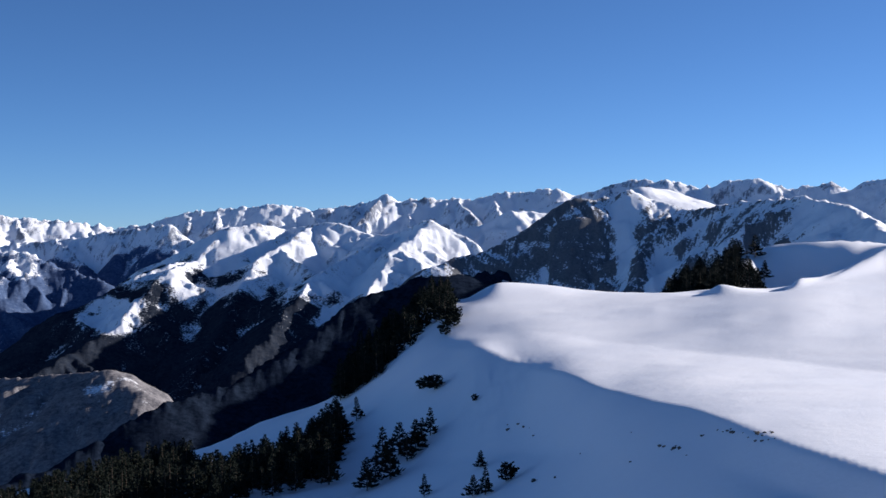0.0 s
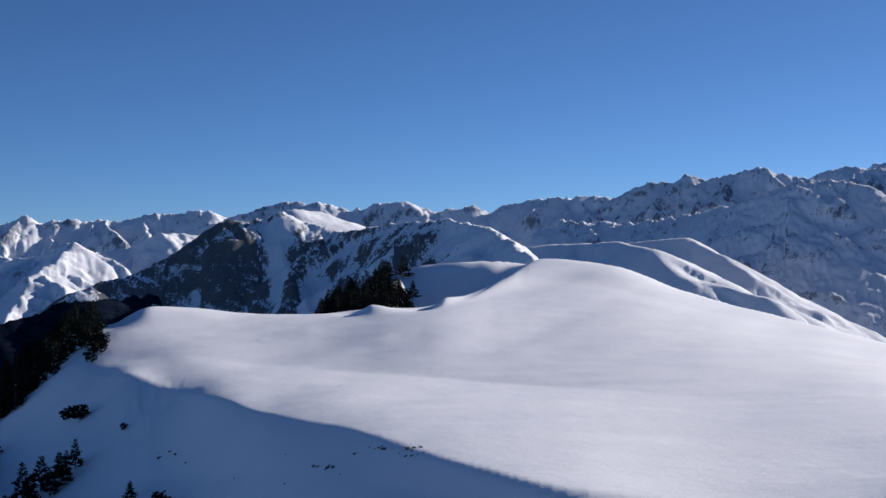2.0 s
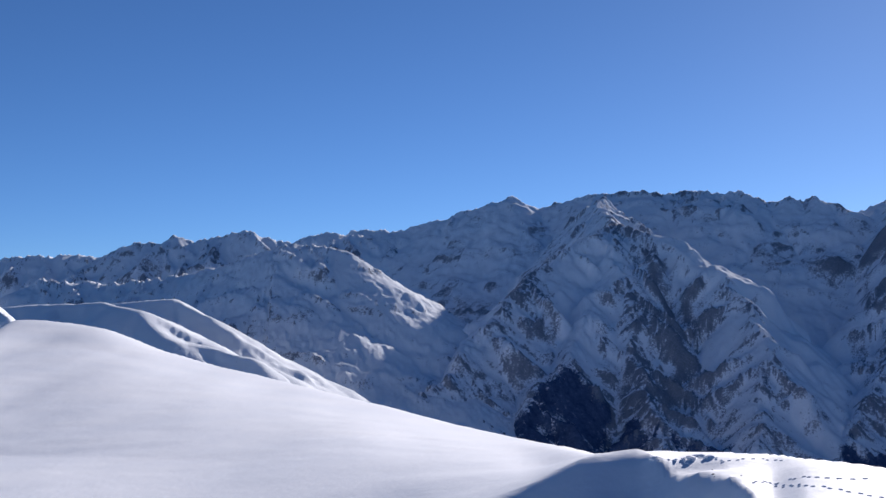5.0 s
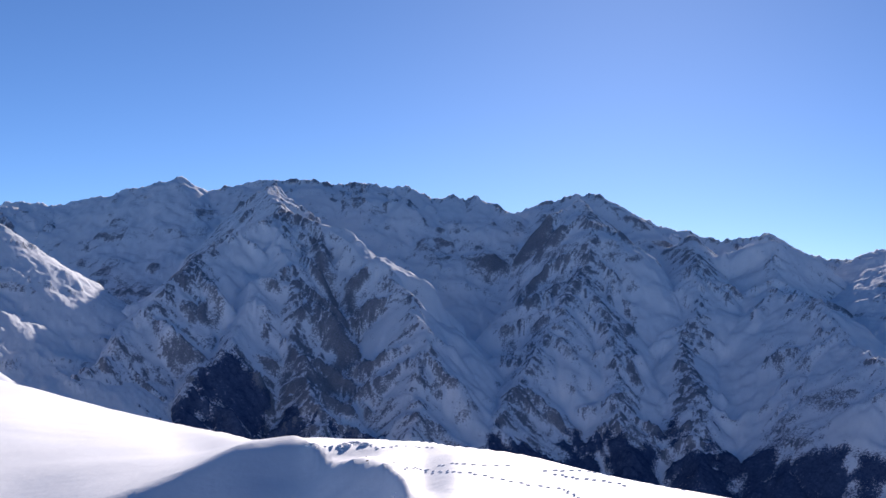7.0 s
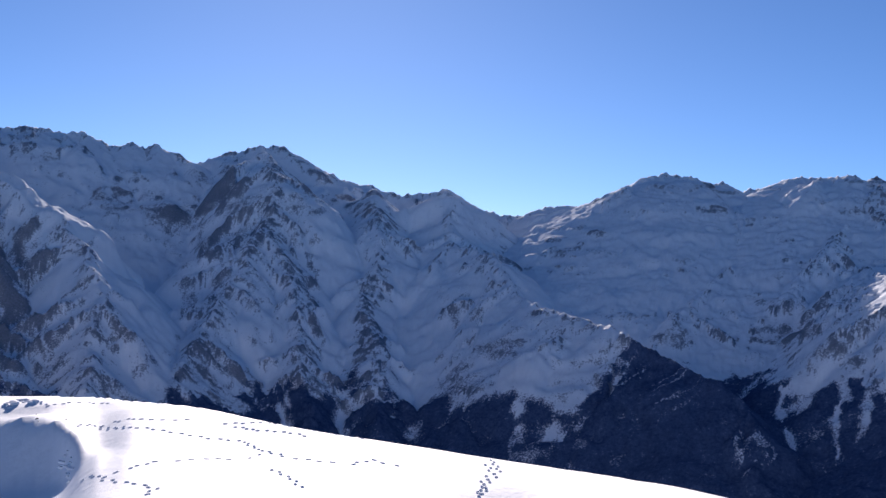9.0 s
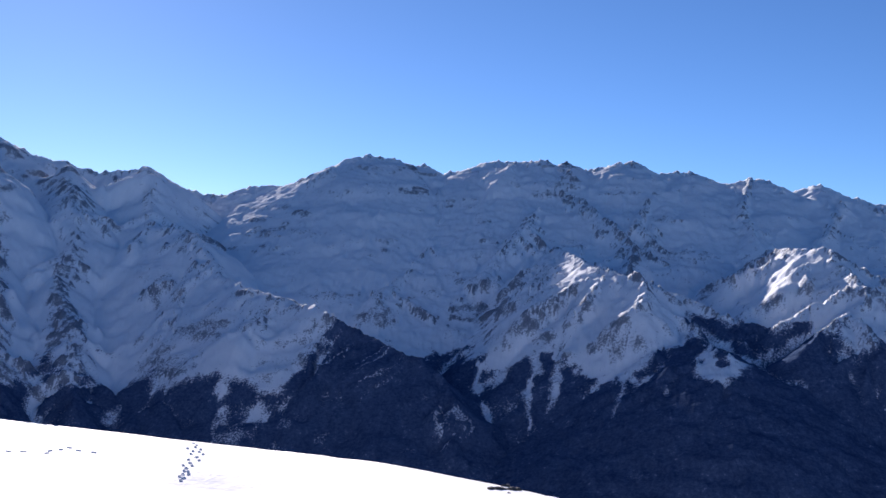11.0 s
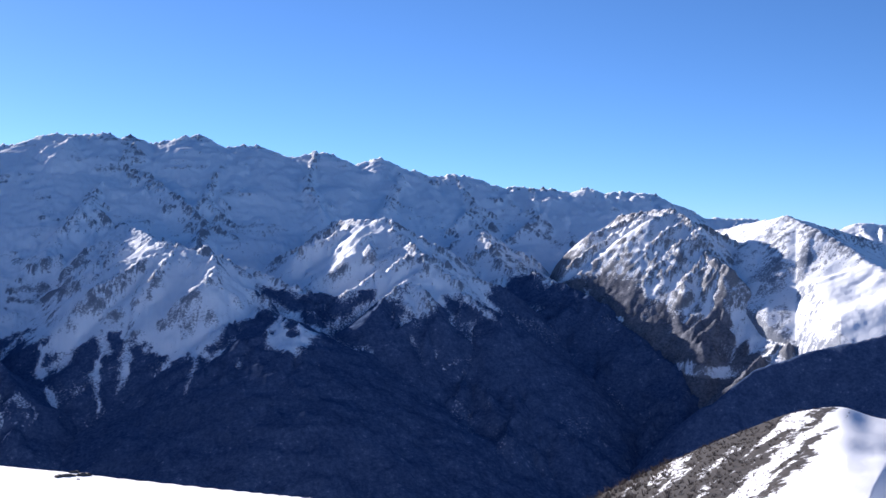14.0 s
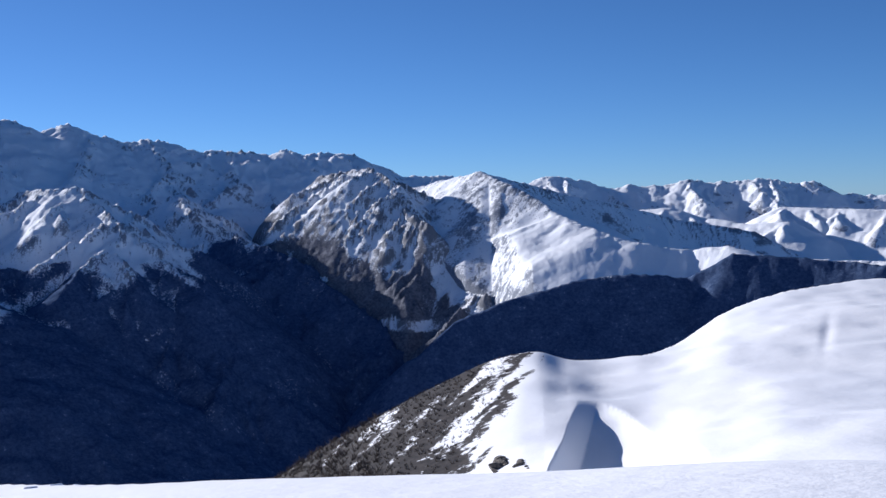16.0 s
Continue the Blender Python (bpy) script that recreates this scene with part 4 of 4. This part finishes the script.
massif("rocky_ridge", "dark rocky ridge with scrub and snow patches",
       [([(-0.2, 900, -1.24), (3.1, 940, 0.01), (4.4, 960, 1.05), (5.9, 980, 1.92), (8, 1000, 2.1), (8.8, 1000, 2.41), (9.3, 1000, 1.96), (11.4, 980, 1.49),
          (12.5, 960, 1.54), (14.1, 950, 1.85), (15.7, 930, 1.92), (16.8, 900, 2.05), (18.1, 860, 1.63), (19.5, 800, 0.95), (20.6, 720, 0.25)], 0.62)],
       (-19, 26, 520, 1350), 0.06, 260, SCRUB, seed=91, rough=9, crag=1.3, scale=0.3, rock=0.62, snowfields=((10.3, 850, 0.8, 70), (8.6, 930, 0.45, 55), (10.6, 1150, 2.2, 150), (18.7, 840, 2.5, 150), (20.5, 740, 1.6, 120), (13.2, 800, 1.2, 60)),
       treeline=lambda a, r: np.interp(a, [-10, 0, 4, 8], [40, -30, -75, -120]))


# ---- trees ----
def part(name, bm, material, parent, label=""):
    me = bpy.data.meshes.new(name)
    bm.to_mesh(me)
    bm.free()
    me.materials.append(material)
    ob = new(name, me)
    ob.parent = parent
    return tagged(ob, label)


def bark_material():
    m, nt, lk, b = mat("pine_bark")
    geo = nt.new("ShaderNodeNewGeometry")
    lk.new(ramp(nt, lk, noise_node(nt, lk, geo.outputs["Position"], 6.0), [(0.3, (0.05, 0.035, 0.025)), (0.7, (0.15, 0.11, 0.08))]), b.inputs["Base Color"])
    b.inputs["Roughness"].default_value = 0.9
    return m


def needle_material():
    m, nt, lk, b = mat("pine_needles")
    geo = nt.new("ShaderNodeNewGeometry")
    info = nt.new("ShaderNodeObjectInfo")
    mix = calc(nt, lk, "ADD", calc(nt, lk, "MULTIPLY", geo.outputs["Random Per Island"], 0.6), calc(nt, lk, "MULTIPLY", info.outputs["Random"], 0.4))
    # green kept very dark: the shade on backlit pines is put into it
    lk.new(ramp(nt, lk, mix, [(0.0, (0.007, 0.012, 0.011)), (0.6, (0.014, 0.021, 0.016)), (1.0, (0.026, 0.03, 0.02))]), b.inputs["Base Color"])
    b.inputs["Roughness"].default_value = 0.8
    b.inputs["Specular IOR Level"].default_value = 0.1
    return m


BARK, NEEDLES = bark_material(), needle_material()


def blade(bm, base, tip, width, sag):
    """A drooping spray of needles: a bent, folded leaf shape."""
    side = (tip - base).cross(Vector((0, 0, 1)))
    side = side.normalized() * width if side.length > 1e-6 else Vector((width, 0, 0))
    mid = (base + tip) / 2 + Vector((0, 0, sag))
    a = bm.verts.new(base)
    b, c = bm.verts.new(mid + side - Vector((0, 0, width * 0.5))), bm.verts.new(mid - side - Vector((0, 0, width * 0.5)))
    e, k = bm.verts.new(tip), bm.verts.new(mid + Vector((0, 0, width * 0.35)))
    for f in ((a, b, k), (a, k, c), (k, b, e), (c, k, e)):
        bm.faces.new(f)


def pine(rng, height, spread, bushy):
    """A mountain pine at the origin: a tapered trunk and a crown of drooping sprays."""
    tree = new("pine_tree")
    bm = bmesh.new()
    rings = []
    lean = Vector((rng.uniform(-0.03, 0.03), rng.uniform(-0.03, 0.03), 0))
    for k in range(5):
        h, rad = height * k / 4, height * 0.022 * (1 - k / 4.6)
        rings.append([bm.verts.new(Vector((math.cos(a) * rad, math.sin(a) * rad, h - 0.6 * (k == 0))) + lean * h) for a in (i * math.tau / 6 for i in range(6))])
    for lo, hi in zip(rings[:-1], rings[1:]):
        for i in range(6):
            bm.faces.new((lo[i], lo[(i + 1) % 6], hi[(i + 1) % 6], hi[i]))
    part("trunk", bm, BARK, tree)
    bm = bmesh.new()
    limbs = 44 if not bushy else 34
    lobes = [rng.uniform(0.7, 1.25) for q in range(5)]
    for k in range(limbs):
        f = ((k + rng.random()) / limbs) ** 0.9
        h = height * (0.1 + 0.88 * f)
        a = k * 2.4 + rng.uniform(-0.5, 0.5)
        lobe = lobes[int(a / math.tau * 5) % 5] * rng.uniform(0.7, 1.15)
        taper = (1 - f) ** 0.62 * (0.62 + 0.5 * math.sin(math.pi * min(1, f * 1.5 + 0.2))) if not bushy else math.sin(math.pi * (0.2 + 0.76 * f)) ** 0.7
        length = (spread * taper + 0.22) * lobe
        out = Vector((math.cos(a), math.sin(a), 0))
        base = Vector((0, 0, h)) + lean * h
        tip = base + out * length + Vector((0, 0, rng.uniform(-0.15, 0.35) * length))
        blade(bm, base, tip, 0.16 * length + 0.05, 0.05 * length)
        # tufts of upturned sprays along the outer half of the limb
        size = 0.4 * length + 0.28
        for q in range(9):
            off = base.lerp(tip, rng.uniform(0.35, 1.0))
            b2 = a + rng.uniform(-1.5, 1.5)
            way = Vector((math.cos(b2), math.sin(b2), rng.uniform(-0.15, 1.1))).normalized()
            blade(bm, off, off + way * size * rng.uniform(0.7, 1.3), 0.3 * size, rng.uniform(-0.05, 0.1))
    for q in range(7):
        b2 = rng.uniform(0, math.tau)
        top = Vector((0, 0, height * 0.95)) + lean * height
        blade(bm, top, top + Vector((math.cos(b2) * 0.35, math.sin(b2) * 0.35, rng.uniform(0.2, 0.8))), 0.14, 0.05)
    part("crown", bm, NEEDLES, tree)
    return tagged(tree, "dark green mountain pine standing in snow", "tree", group="pines on the snow slope")


def ground_reach(az, el, near=60.0, far=620.0):
    """Distance at which the ground first shows at that elevation."""
    rr = np.linspace(near, far, 900)[:, None]
    z = np.interp(rr[:, 0], r[:, 0], ground_column(a=az))
    e = np.degrees(np.arctan2(z, rr[:, 0]))
    hit = np.nonzero(e >= el)[0]
    return float(rr[hit[0], 0]) if len(hit) else None


rng = random.Random(7)
stock = [pine(rng, 8.0, 2.3, False), pine(rng, 7.3, 2.6, False), pine(rng, 8.4, 1.9, False), pine(rng, 5.0, 2.2, True), pine(rng, 4.2, 1.9, True)]
used = []


def plant(az, r, size, kind=None, turn=None):
    k = rng.randrange(3) if kind is None else kind
    x, y = xy(az, r)
    m = pose(x, y, ground_at(az, r) - 0.15, 0, 0, rng.uniform(0, 360)) @ Matrix.Diagonal((size, size, size * rng.uniform(0.9, 1.12), 1))
    if k in used:
        return copy_thing(stock[k], m)
    used.append(k)
    stock[k].matrix_basis = m
    return stock[k]


# single pines on the shaded slope
LONE = [(-4.8, -9.5, 0.85), (-5.4, -11.3, 1.0), (-4.1, -8.4, 0.55), (-2.5, -11.1, 1.05), (-3.6, -11.6, 0.9), (-1.3, -9.8, 0.95), (-0.6, -9.1, 0.7), (-0.9, -11.9, 0.75),
        (1.8, -10.6, 0.5), (1.4, -11.9, 0.6), (2.0, -11.8, 0.7), (-2.9, -10.6, 1.0), (-1.7, -10.3, 1.0), (-2.1, -10.0, 0.9), (-1.0, -9.6, 0.9), (-3.2, -11.2, 0.9)]
for a, e, k in LONE:
    d = ground_reach(a, e)
    if d:
        plant(a, d, k * d / 230)
for a, e, k in [(3.0, -11.2, 0.75), (1.5, -7.5, 0.5), (-0.4, -6.95, 0.75), (-1.0, -6.94, 0.8), (4.3, -11.2, 0.22), (5.3, -11.0, 0.2), (0.4, -4.0, 0.8), (0.1, -4.4, 0.9), (0.5, -3.6, 0.7)]:
    d = ground_reach(a, e)
    if d:
        plant(a, d, k * d / 230, 3 + rng.randrange(2))
# the wooded edge above the valley
wood = []
for i in range(400):
    a = rng.uniform(-20.5, 0.2) if i < 250 else rng.uniform(-7, 0.3)
    edge_r = float(curve(EDGE_A, np.array([a]))[0][0])
    if -11.5 < a < -5:
        d = rng.uniform(0.74, 0.90) * edge_r
    elif a >= -5:
        d = rng.uniform(0.90 - 0.05 * rng.random(), 1.03) * edge_r
    else:
        d = rng.uniform(0.72, 0.99) * edge_r
    size = rng.uniform(0.6, 1.15) * (1.2 if i >= 250 else 1)
    # a strip of bare snow stays open along the rim
    brim = np.interp(a, [-21, -17.8, -15, -11.9, -11.6, -8.9, -6.5, -5.2, -4.6], [-11.0, -10.2, -9.5, -8.9, -9.7, -9.15, -8.3, -7.3, 0])
    if ground_at(a, d) + 7.5 * size > rise(brim, d):
        d *= rng.uniform(0.78, 0.9)
        size *= 0.8
        if ground_at(a, d) + 7.5 * size > rise(brim, d):
            continue
    kind = rng.choice((0, 1, 2, 0, 1, 2, 3))
    if a < -12 or i % 5 == 0:
        wood.append((a, d, size, kind))
    else:
        plant(a, d, size, kind)
for i in range(260):
    a = rng.uniform(-20.6, -4.9)
    size = rng.uniform(0.65, 1.1)
    brim = np.interp(a, [-21, -17.8, -15, -11.9, -11.6, -8.9, -6.5, -4.9], [-11.0, -10.2, -9.5, -8.9, -9.7, -9.1, -8.2, -7.0]) - 1.3 * rng.random() ** 2
    for d in np.linspace(0.97, 0.6, 60) * float(curve(EDGE_A, np.array([a]))[0][0]):
        if ground_at(a, d) + 8.2 * size < rise(brim, d):
            if a < -9.5:
                wood.append((a, d, size, rng.choice((0, 1, 2, 0, 2))))
            else:
                plant(a, d, size, rng.choice((0, 1, 2, 0, 2)))
            break
# the grove in the hollow behind the snow dome
grove = [(rng.triangular(10.2, 15.4, 13.2), rng.uniform(488, 600), rng.uniform(1.1, 1.5), rng.choice((0, 1, 2, 1))) for i in range(85)]


def thicket(name, label, trees):
    """Many pines that stand too close to tell apart, joined into one mesh."""
    shapes = []
    for ob in stock:
        bits = []
        for child in ob.children:
            me = child.data
            co = np.empty(len(me.vertices) * 3)
            me.vertices.foreach_get("co", co)
            bits.append((co.reshape(-1, 3), [tuple(p.vertices) for p in me.polygons], 0 if child.name.startswith("trunk") else 1))
        shapes.append(bits)
    verts, faces, index = [], [], []
    for a, d, size, kind in trees:
        x, y = xy(a, d)
        t = rng.uniform(0, math.tau)
        turn = np.array([[math.cos(t), -math.sin(t), 0], [math.sin(t), math.cos(t), 0], [0, 0, 1]])
        for co, polys, mat_i in shapes[kind]:
            n = len(verts)
            verts.extend(map(tuple, co @ turn.T * size + np.array([x, y, ground_at(a, d) - 0.15])))
            faces.extend(tuple(v + n for v in p) for p in polys)
            index.extend([mat_i] * len(polys))
    me = bpy.data.meshes.new(name)
    me.from_pydata(verts, [], faces)
    me.materials.append(BARK)
    me.materials.append(NEEDLES)
    me.polygons.foreach_set("material_index", index)
    return tagged(new(name, me), label, "trees", kind="stuff")


thicket("pine_wood", "dense dark pines along the steep snowy edge", wood)
thicket("pine_grove", "grove of dark pines in a snowy hollow", grove)


# ---- stones and tufts that break through the snow, footprints, shrubs ----
def stone_material():
    m, nt, lk, b = mat("dark_lichen_stone")
    geo = nt.new("ShaderNodeNewGeometry")
    lk.new(ramp(nt, lk, noise_node(nt, lk, geo.outputs["Position"], 4.0), [(0.3, (0.05, 0.045, 0.04)), (0.7, (0.17, 0.15, 0.13))]), b.inputs["Base Color"])
    b.inputs["Roughness"].default_value = 0.9
    bump(nt, lk, b, noise_node(nt, lk, geo.outputs["Position"], 9.0), 0.6, 0.05)
    return m


STONE = stone_material()


def boulder(sd):
    """A low, angular stone about one metre across."""
    bm = bmesh.new()
    bmesh.ops.create_icosphere(bm, subdivisions=2, radius=0.5)
    for v in bm.verts:
        n = noise.noise(v.co * 2.3 + Vector((sd * 3.1, 0, 0))) + 0.5 * noise.noise(v.co * 5.1 + Vector((0, sd * 1.7, 0)))
        v.co *= 1 + 0.45 * n
        v.co.z *= 0.6
        v.co.x *= 1.3
    me = bpy.data.meshes.new("rock")
    bm.to_mesh(me)
    bm.free()
    me.materials.append(STONE)
    return me


shapes = [boulder(k) for k in range(5)]


def stones(az, el, n, wide, tall, size, near=30.0):
    for i in range(n):
        a, e = az + rng.gauss(0, wide), el + rng.gauss(0, tall)
        d = ground_reach(a, e, near)
        if not d:
            continue
        x, y = xy(a, d)
        k = size * rng.uniform(0.25, 1.1)
        ob = new("rock", rng.choice(shapes))
        ob.matrix_basis = pose(x, y, ground_at(a, d) + 0.02 * k, rng.uniform(-15, 15), rng.uniform(-15, 15), rng.uniform(0, 360)) @ Matrix.Diagonal((k, k, k, 1))
        tagged(ob, "small dark rock breaking through the snow", "rock", group="rocks on the snow slope")


stones(12.8, -8.75, 9, 0.5, 0.12, 0.5)
stones(11.0, -9.55, 6, 0.25, 0.08, 0.7)
stones(14.8, -8.75, 11, 0.6, 0.1, 0.4)
stones(14.6, -9.0, 5, 0.6, 0.15, 0.6)
stones(3.5, -8.3, 6, 0.6, 0.4, 0.7)
stones(9.0, -9.3, 5, 1.5, 0.7, 0.5)
stones(88.3, -10.55, 12, 0.8, 0.05, 0.25, 15.0)
stones(121.7, -12.3, 16, 0.25, 0.2, 1.6, 60.0)
stones(122.8, -12.35, 5, 0.2, 0.25, 1.0, 60.0)
stones(53.0, -7.0, 4, 0.4, 0.1, 0.15, 30.0)


def snow_clumps(az, el, n, wide, tall, size):
    """Broken lumps of crusted snow lying along the torn lip of the drift."""
    for i in range(n):
        a, e = az + rng.gauss(0, wide), el + rng.gauss(0, tall)
        d = ground_reach(a, e, 25.0, 130.0)
        if not d:
            continue
        k = size * rng.uniform(0.3, 1.1)
        ob = new("snow_clump", rng.choice(lumps))
        ob.matrix_basis = pose(*xy(a, d), ground_at(a, d) + 0.04 * k, rng.uniform(-15, 15), rng.uniform(-15, 15), rng.uniform(0, 360)) @ Matrix.Diagonal((k, k, 0.7 * k, 1))
        tagged(ob, "broken lump of crusted snow on the sunlit drift", "snow clump", group="snow clumps along the lip")


lumps = [shape.copy() for shape in shapes[:3]]
for lump in lumps:
    lump.materials[0] = SNOW
snow_clumps(52.2, -6.33, 14, 0.25, 0.05, 0.5)
snow_clumps(51.0, -6.5, 8, 0.5, 0.06, 0.35)
snow_clumps(54.2, -9.25, 16, 0.12, 0.3, 0.4)


def trail_mesh(paths):
    """Footprints: oval dents with a thrown-up rim, one after the other along each path."""
    verts, faces = [], []
    for path in paths:
        pts = []
        for a, e in path:
            d = ground_reach(a, e, 25.0, 130.0)
            if d:
                pts.append(Vector((*xy(a, d), 0)))
        side = 1
        for p, q in zip(pts[:-1], pts[1:]):
            n = max(1, int((q - p).length / 0.46))
            along = (q - p).normalized()
            across = Vector((-along.y, along.x, 0))
            for i in range(n):
                side = -side
                c = p.lerp(q, i / n) + across * (0.07 * side + rng.uniform(-0.05, 0.05))
                first = len(verts)
                for ring, (rad, h) in enumerate(((0.085, -0.03), (0.062, 0.03), (0.045, 0.015), (0.027, 0.0))):
                    for k in range(10):
                        t = k * math.tau / 10
                        v = c + along * math.cos(t) * rad * 2.0 + across * math.sin(t) * rad * rng.uniform(0.9, 1.1)
                        az_v, d_v = math.degrees(math.atan2(v.x, v.y)), math.hypot(v.x, v.y)
                        verts.append((v.x, v.y, ground_at(az_v, d_v) + h * rng.uniform(0.8, 1.2)))
                    if ring:
                        for k in range(10):
                            a0, a1 = first + (ring - 1) * 10 + k, first + (ring - 1) * 10 + (k + 1) % 10
                            faces.append((a0, a1, a1 + 10, a0 + 10))
                faces.append(tuple(first + 30 + k for k in range(10)))
    me = bpy.data.meshes.new("footprints")
    me.from_pydata(verts, [], faces)
    me.materials.append(SNOW)
    return me


trail = new("footprints", trail_mesh([
    [(54.54, -7.43), (55.11, -7.38), (56.17, -7.25), (57.32, -7.14), (58.31, -7.15), (59.98, -7.11)],
    [(55.35, -7.43), (56.83, -7.52), (58.33, -7.63), (60.01, -7.91), (61.36, -8.04), (62.12, -8.13), (62.72, -8.45), (63.41, -8.64), (64.17, -8.8)],
    [(54.94, -9.78), (55.76, -9.72), (56.89, -9.32), (58.04, -9.06), (59.04, -8.99), (60.38, -8.91), (61.38, -8.92), (62.4, -8.85), (62.73, -8.71), (62.98, -8.58)],
    [(55.84, -9.82), (56.75, -9.97), (57.58, -10.1), (58.17, -10.26), (57.7, -10.49), (57.0, -10.61)],
    [(52.17, -6.28), (53.22, -6.54), (54.18, -6.4), (54.99, -6.37), (56.14, -6.38)],
    [(61.68, -7.44), (62.69, -7.59), (63.88, -7.65), (65.25, -7.87)],
    [(63.43, -9.39), (64.29, -9.79), (64.98, -10.27)],
    [(64.5, -8.85), (66.2, -9.0), (67.1, -9.05), (68.1, -8.84), (69.7, -9.19)],
    [(61.2, -7.28), (62.8, -7.22), (64.3, -7.34), (66.0, -7.62), (67.9, -7.93)],
    [(73.7, -8.66), (74.1, -9.16), (73.7, -9.56), (73.2, -10.23), (72.7, -10.38)],
    [(112.4, -12.98), (112.9, -13.0)], [(114.8, -13.31), (115.2, -13.09)], [(125.3, -13.38), (125.9, -13.2)], [(123.6, -13.5), (124.0, -13.55)],
    [(100.0, -12.3), (108.0, -12.9), (113.0, -13.2)],
    [(73.7, -8.44), (73.5, -8.89), (73.7, -9.28), (73.3, -9.68), (73.4, -10.06), (72.9, -10.48)],
]))
tagged(trail, "trails of footprints pressed into the sunlit snow", "footprints", kind="stuff")


def twig_material():
    m, nt, lk, b = mat("bare_twigs")
    geo = nt.new("ShaderNodeNewGeometry")
    lk.new(ramp(nt, lk, geo.outputs["Random Per Island"], [(0.0, (0.05, 0.04, 0.035)), (0.6, (0.12, 0.095, 0.075)), (1.0, (0.24, 0.2, 0.17))]), b.inputs["Base Color"])
    b.inputs["Roughness"].default_value = 0.9
    return m


def shrub_mesh(count):
    """Bare shrubs on the brown slope: fans of thin, tapering twigs."""
    verts, faces = [], []
    for i in range(count):
        a = 122.5 - 17 * rng.random() ** 1.2
        d = rng.uniform(95, 225)
        x, y = xy(a, d)
        z = ground_at(a, d)
        if a > 123.0 + 0.62 * (math.degrees(math.atan2(z, d)) + 7.8) - 3.0 * rng.random():
            continue
        tall = rng.uniform(0.35, 1.1) * (1.3 if a < 116 else 0.6)
        for k in range(9):
            t = rng.uniform(0, math.tau)
            tip = (x + math.cos(t) * tall * rng.uniform(0.3, 1.0), y + math.sin(t) * tall * rng.uniform(0.3, 1.0), z + tall * rng.uniform(0.6, 1.1))
            n = len(verts)
            w = 0.03 + 0.03 * tall
            verts += [(x - w, y, z - 0.1), (x + w, y, z - 0.1), (x, y + w, z - 0.1), tip]
            faces += [(n, n + 1, n + 3), (n + 1, n + 2, n + 3), (n + 2, n, n + 3)]
    me = bpy.data.meshes.new("bare_shrubs")
    me.from_pydata(verts, [], faces)
    me.materials.append(twig_material())
    return me


tagged(new("bare_shrubs", shrub_mesh(4500)), "leafless brown shrubs on a steep snowy slope", "shrubs", kind="stuff")
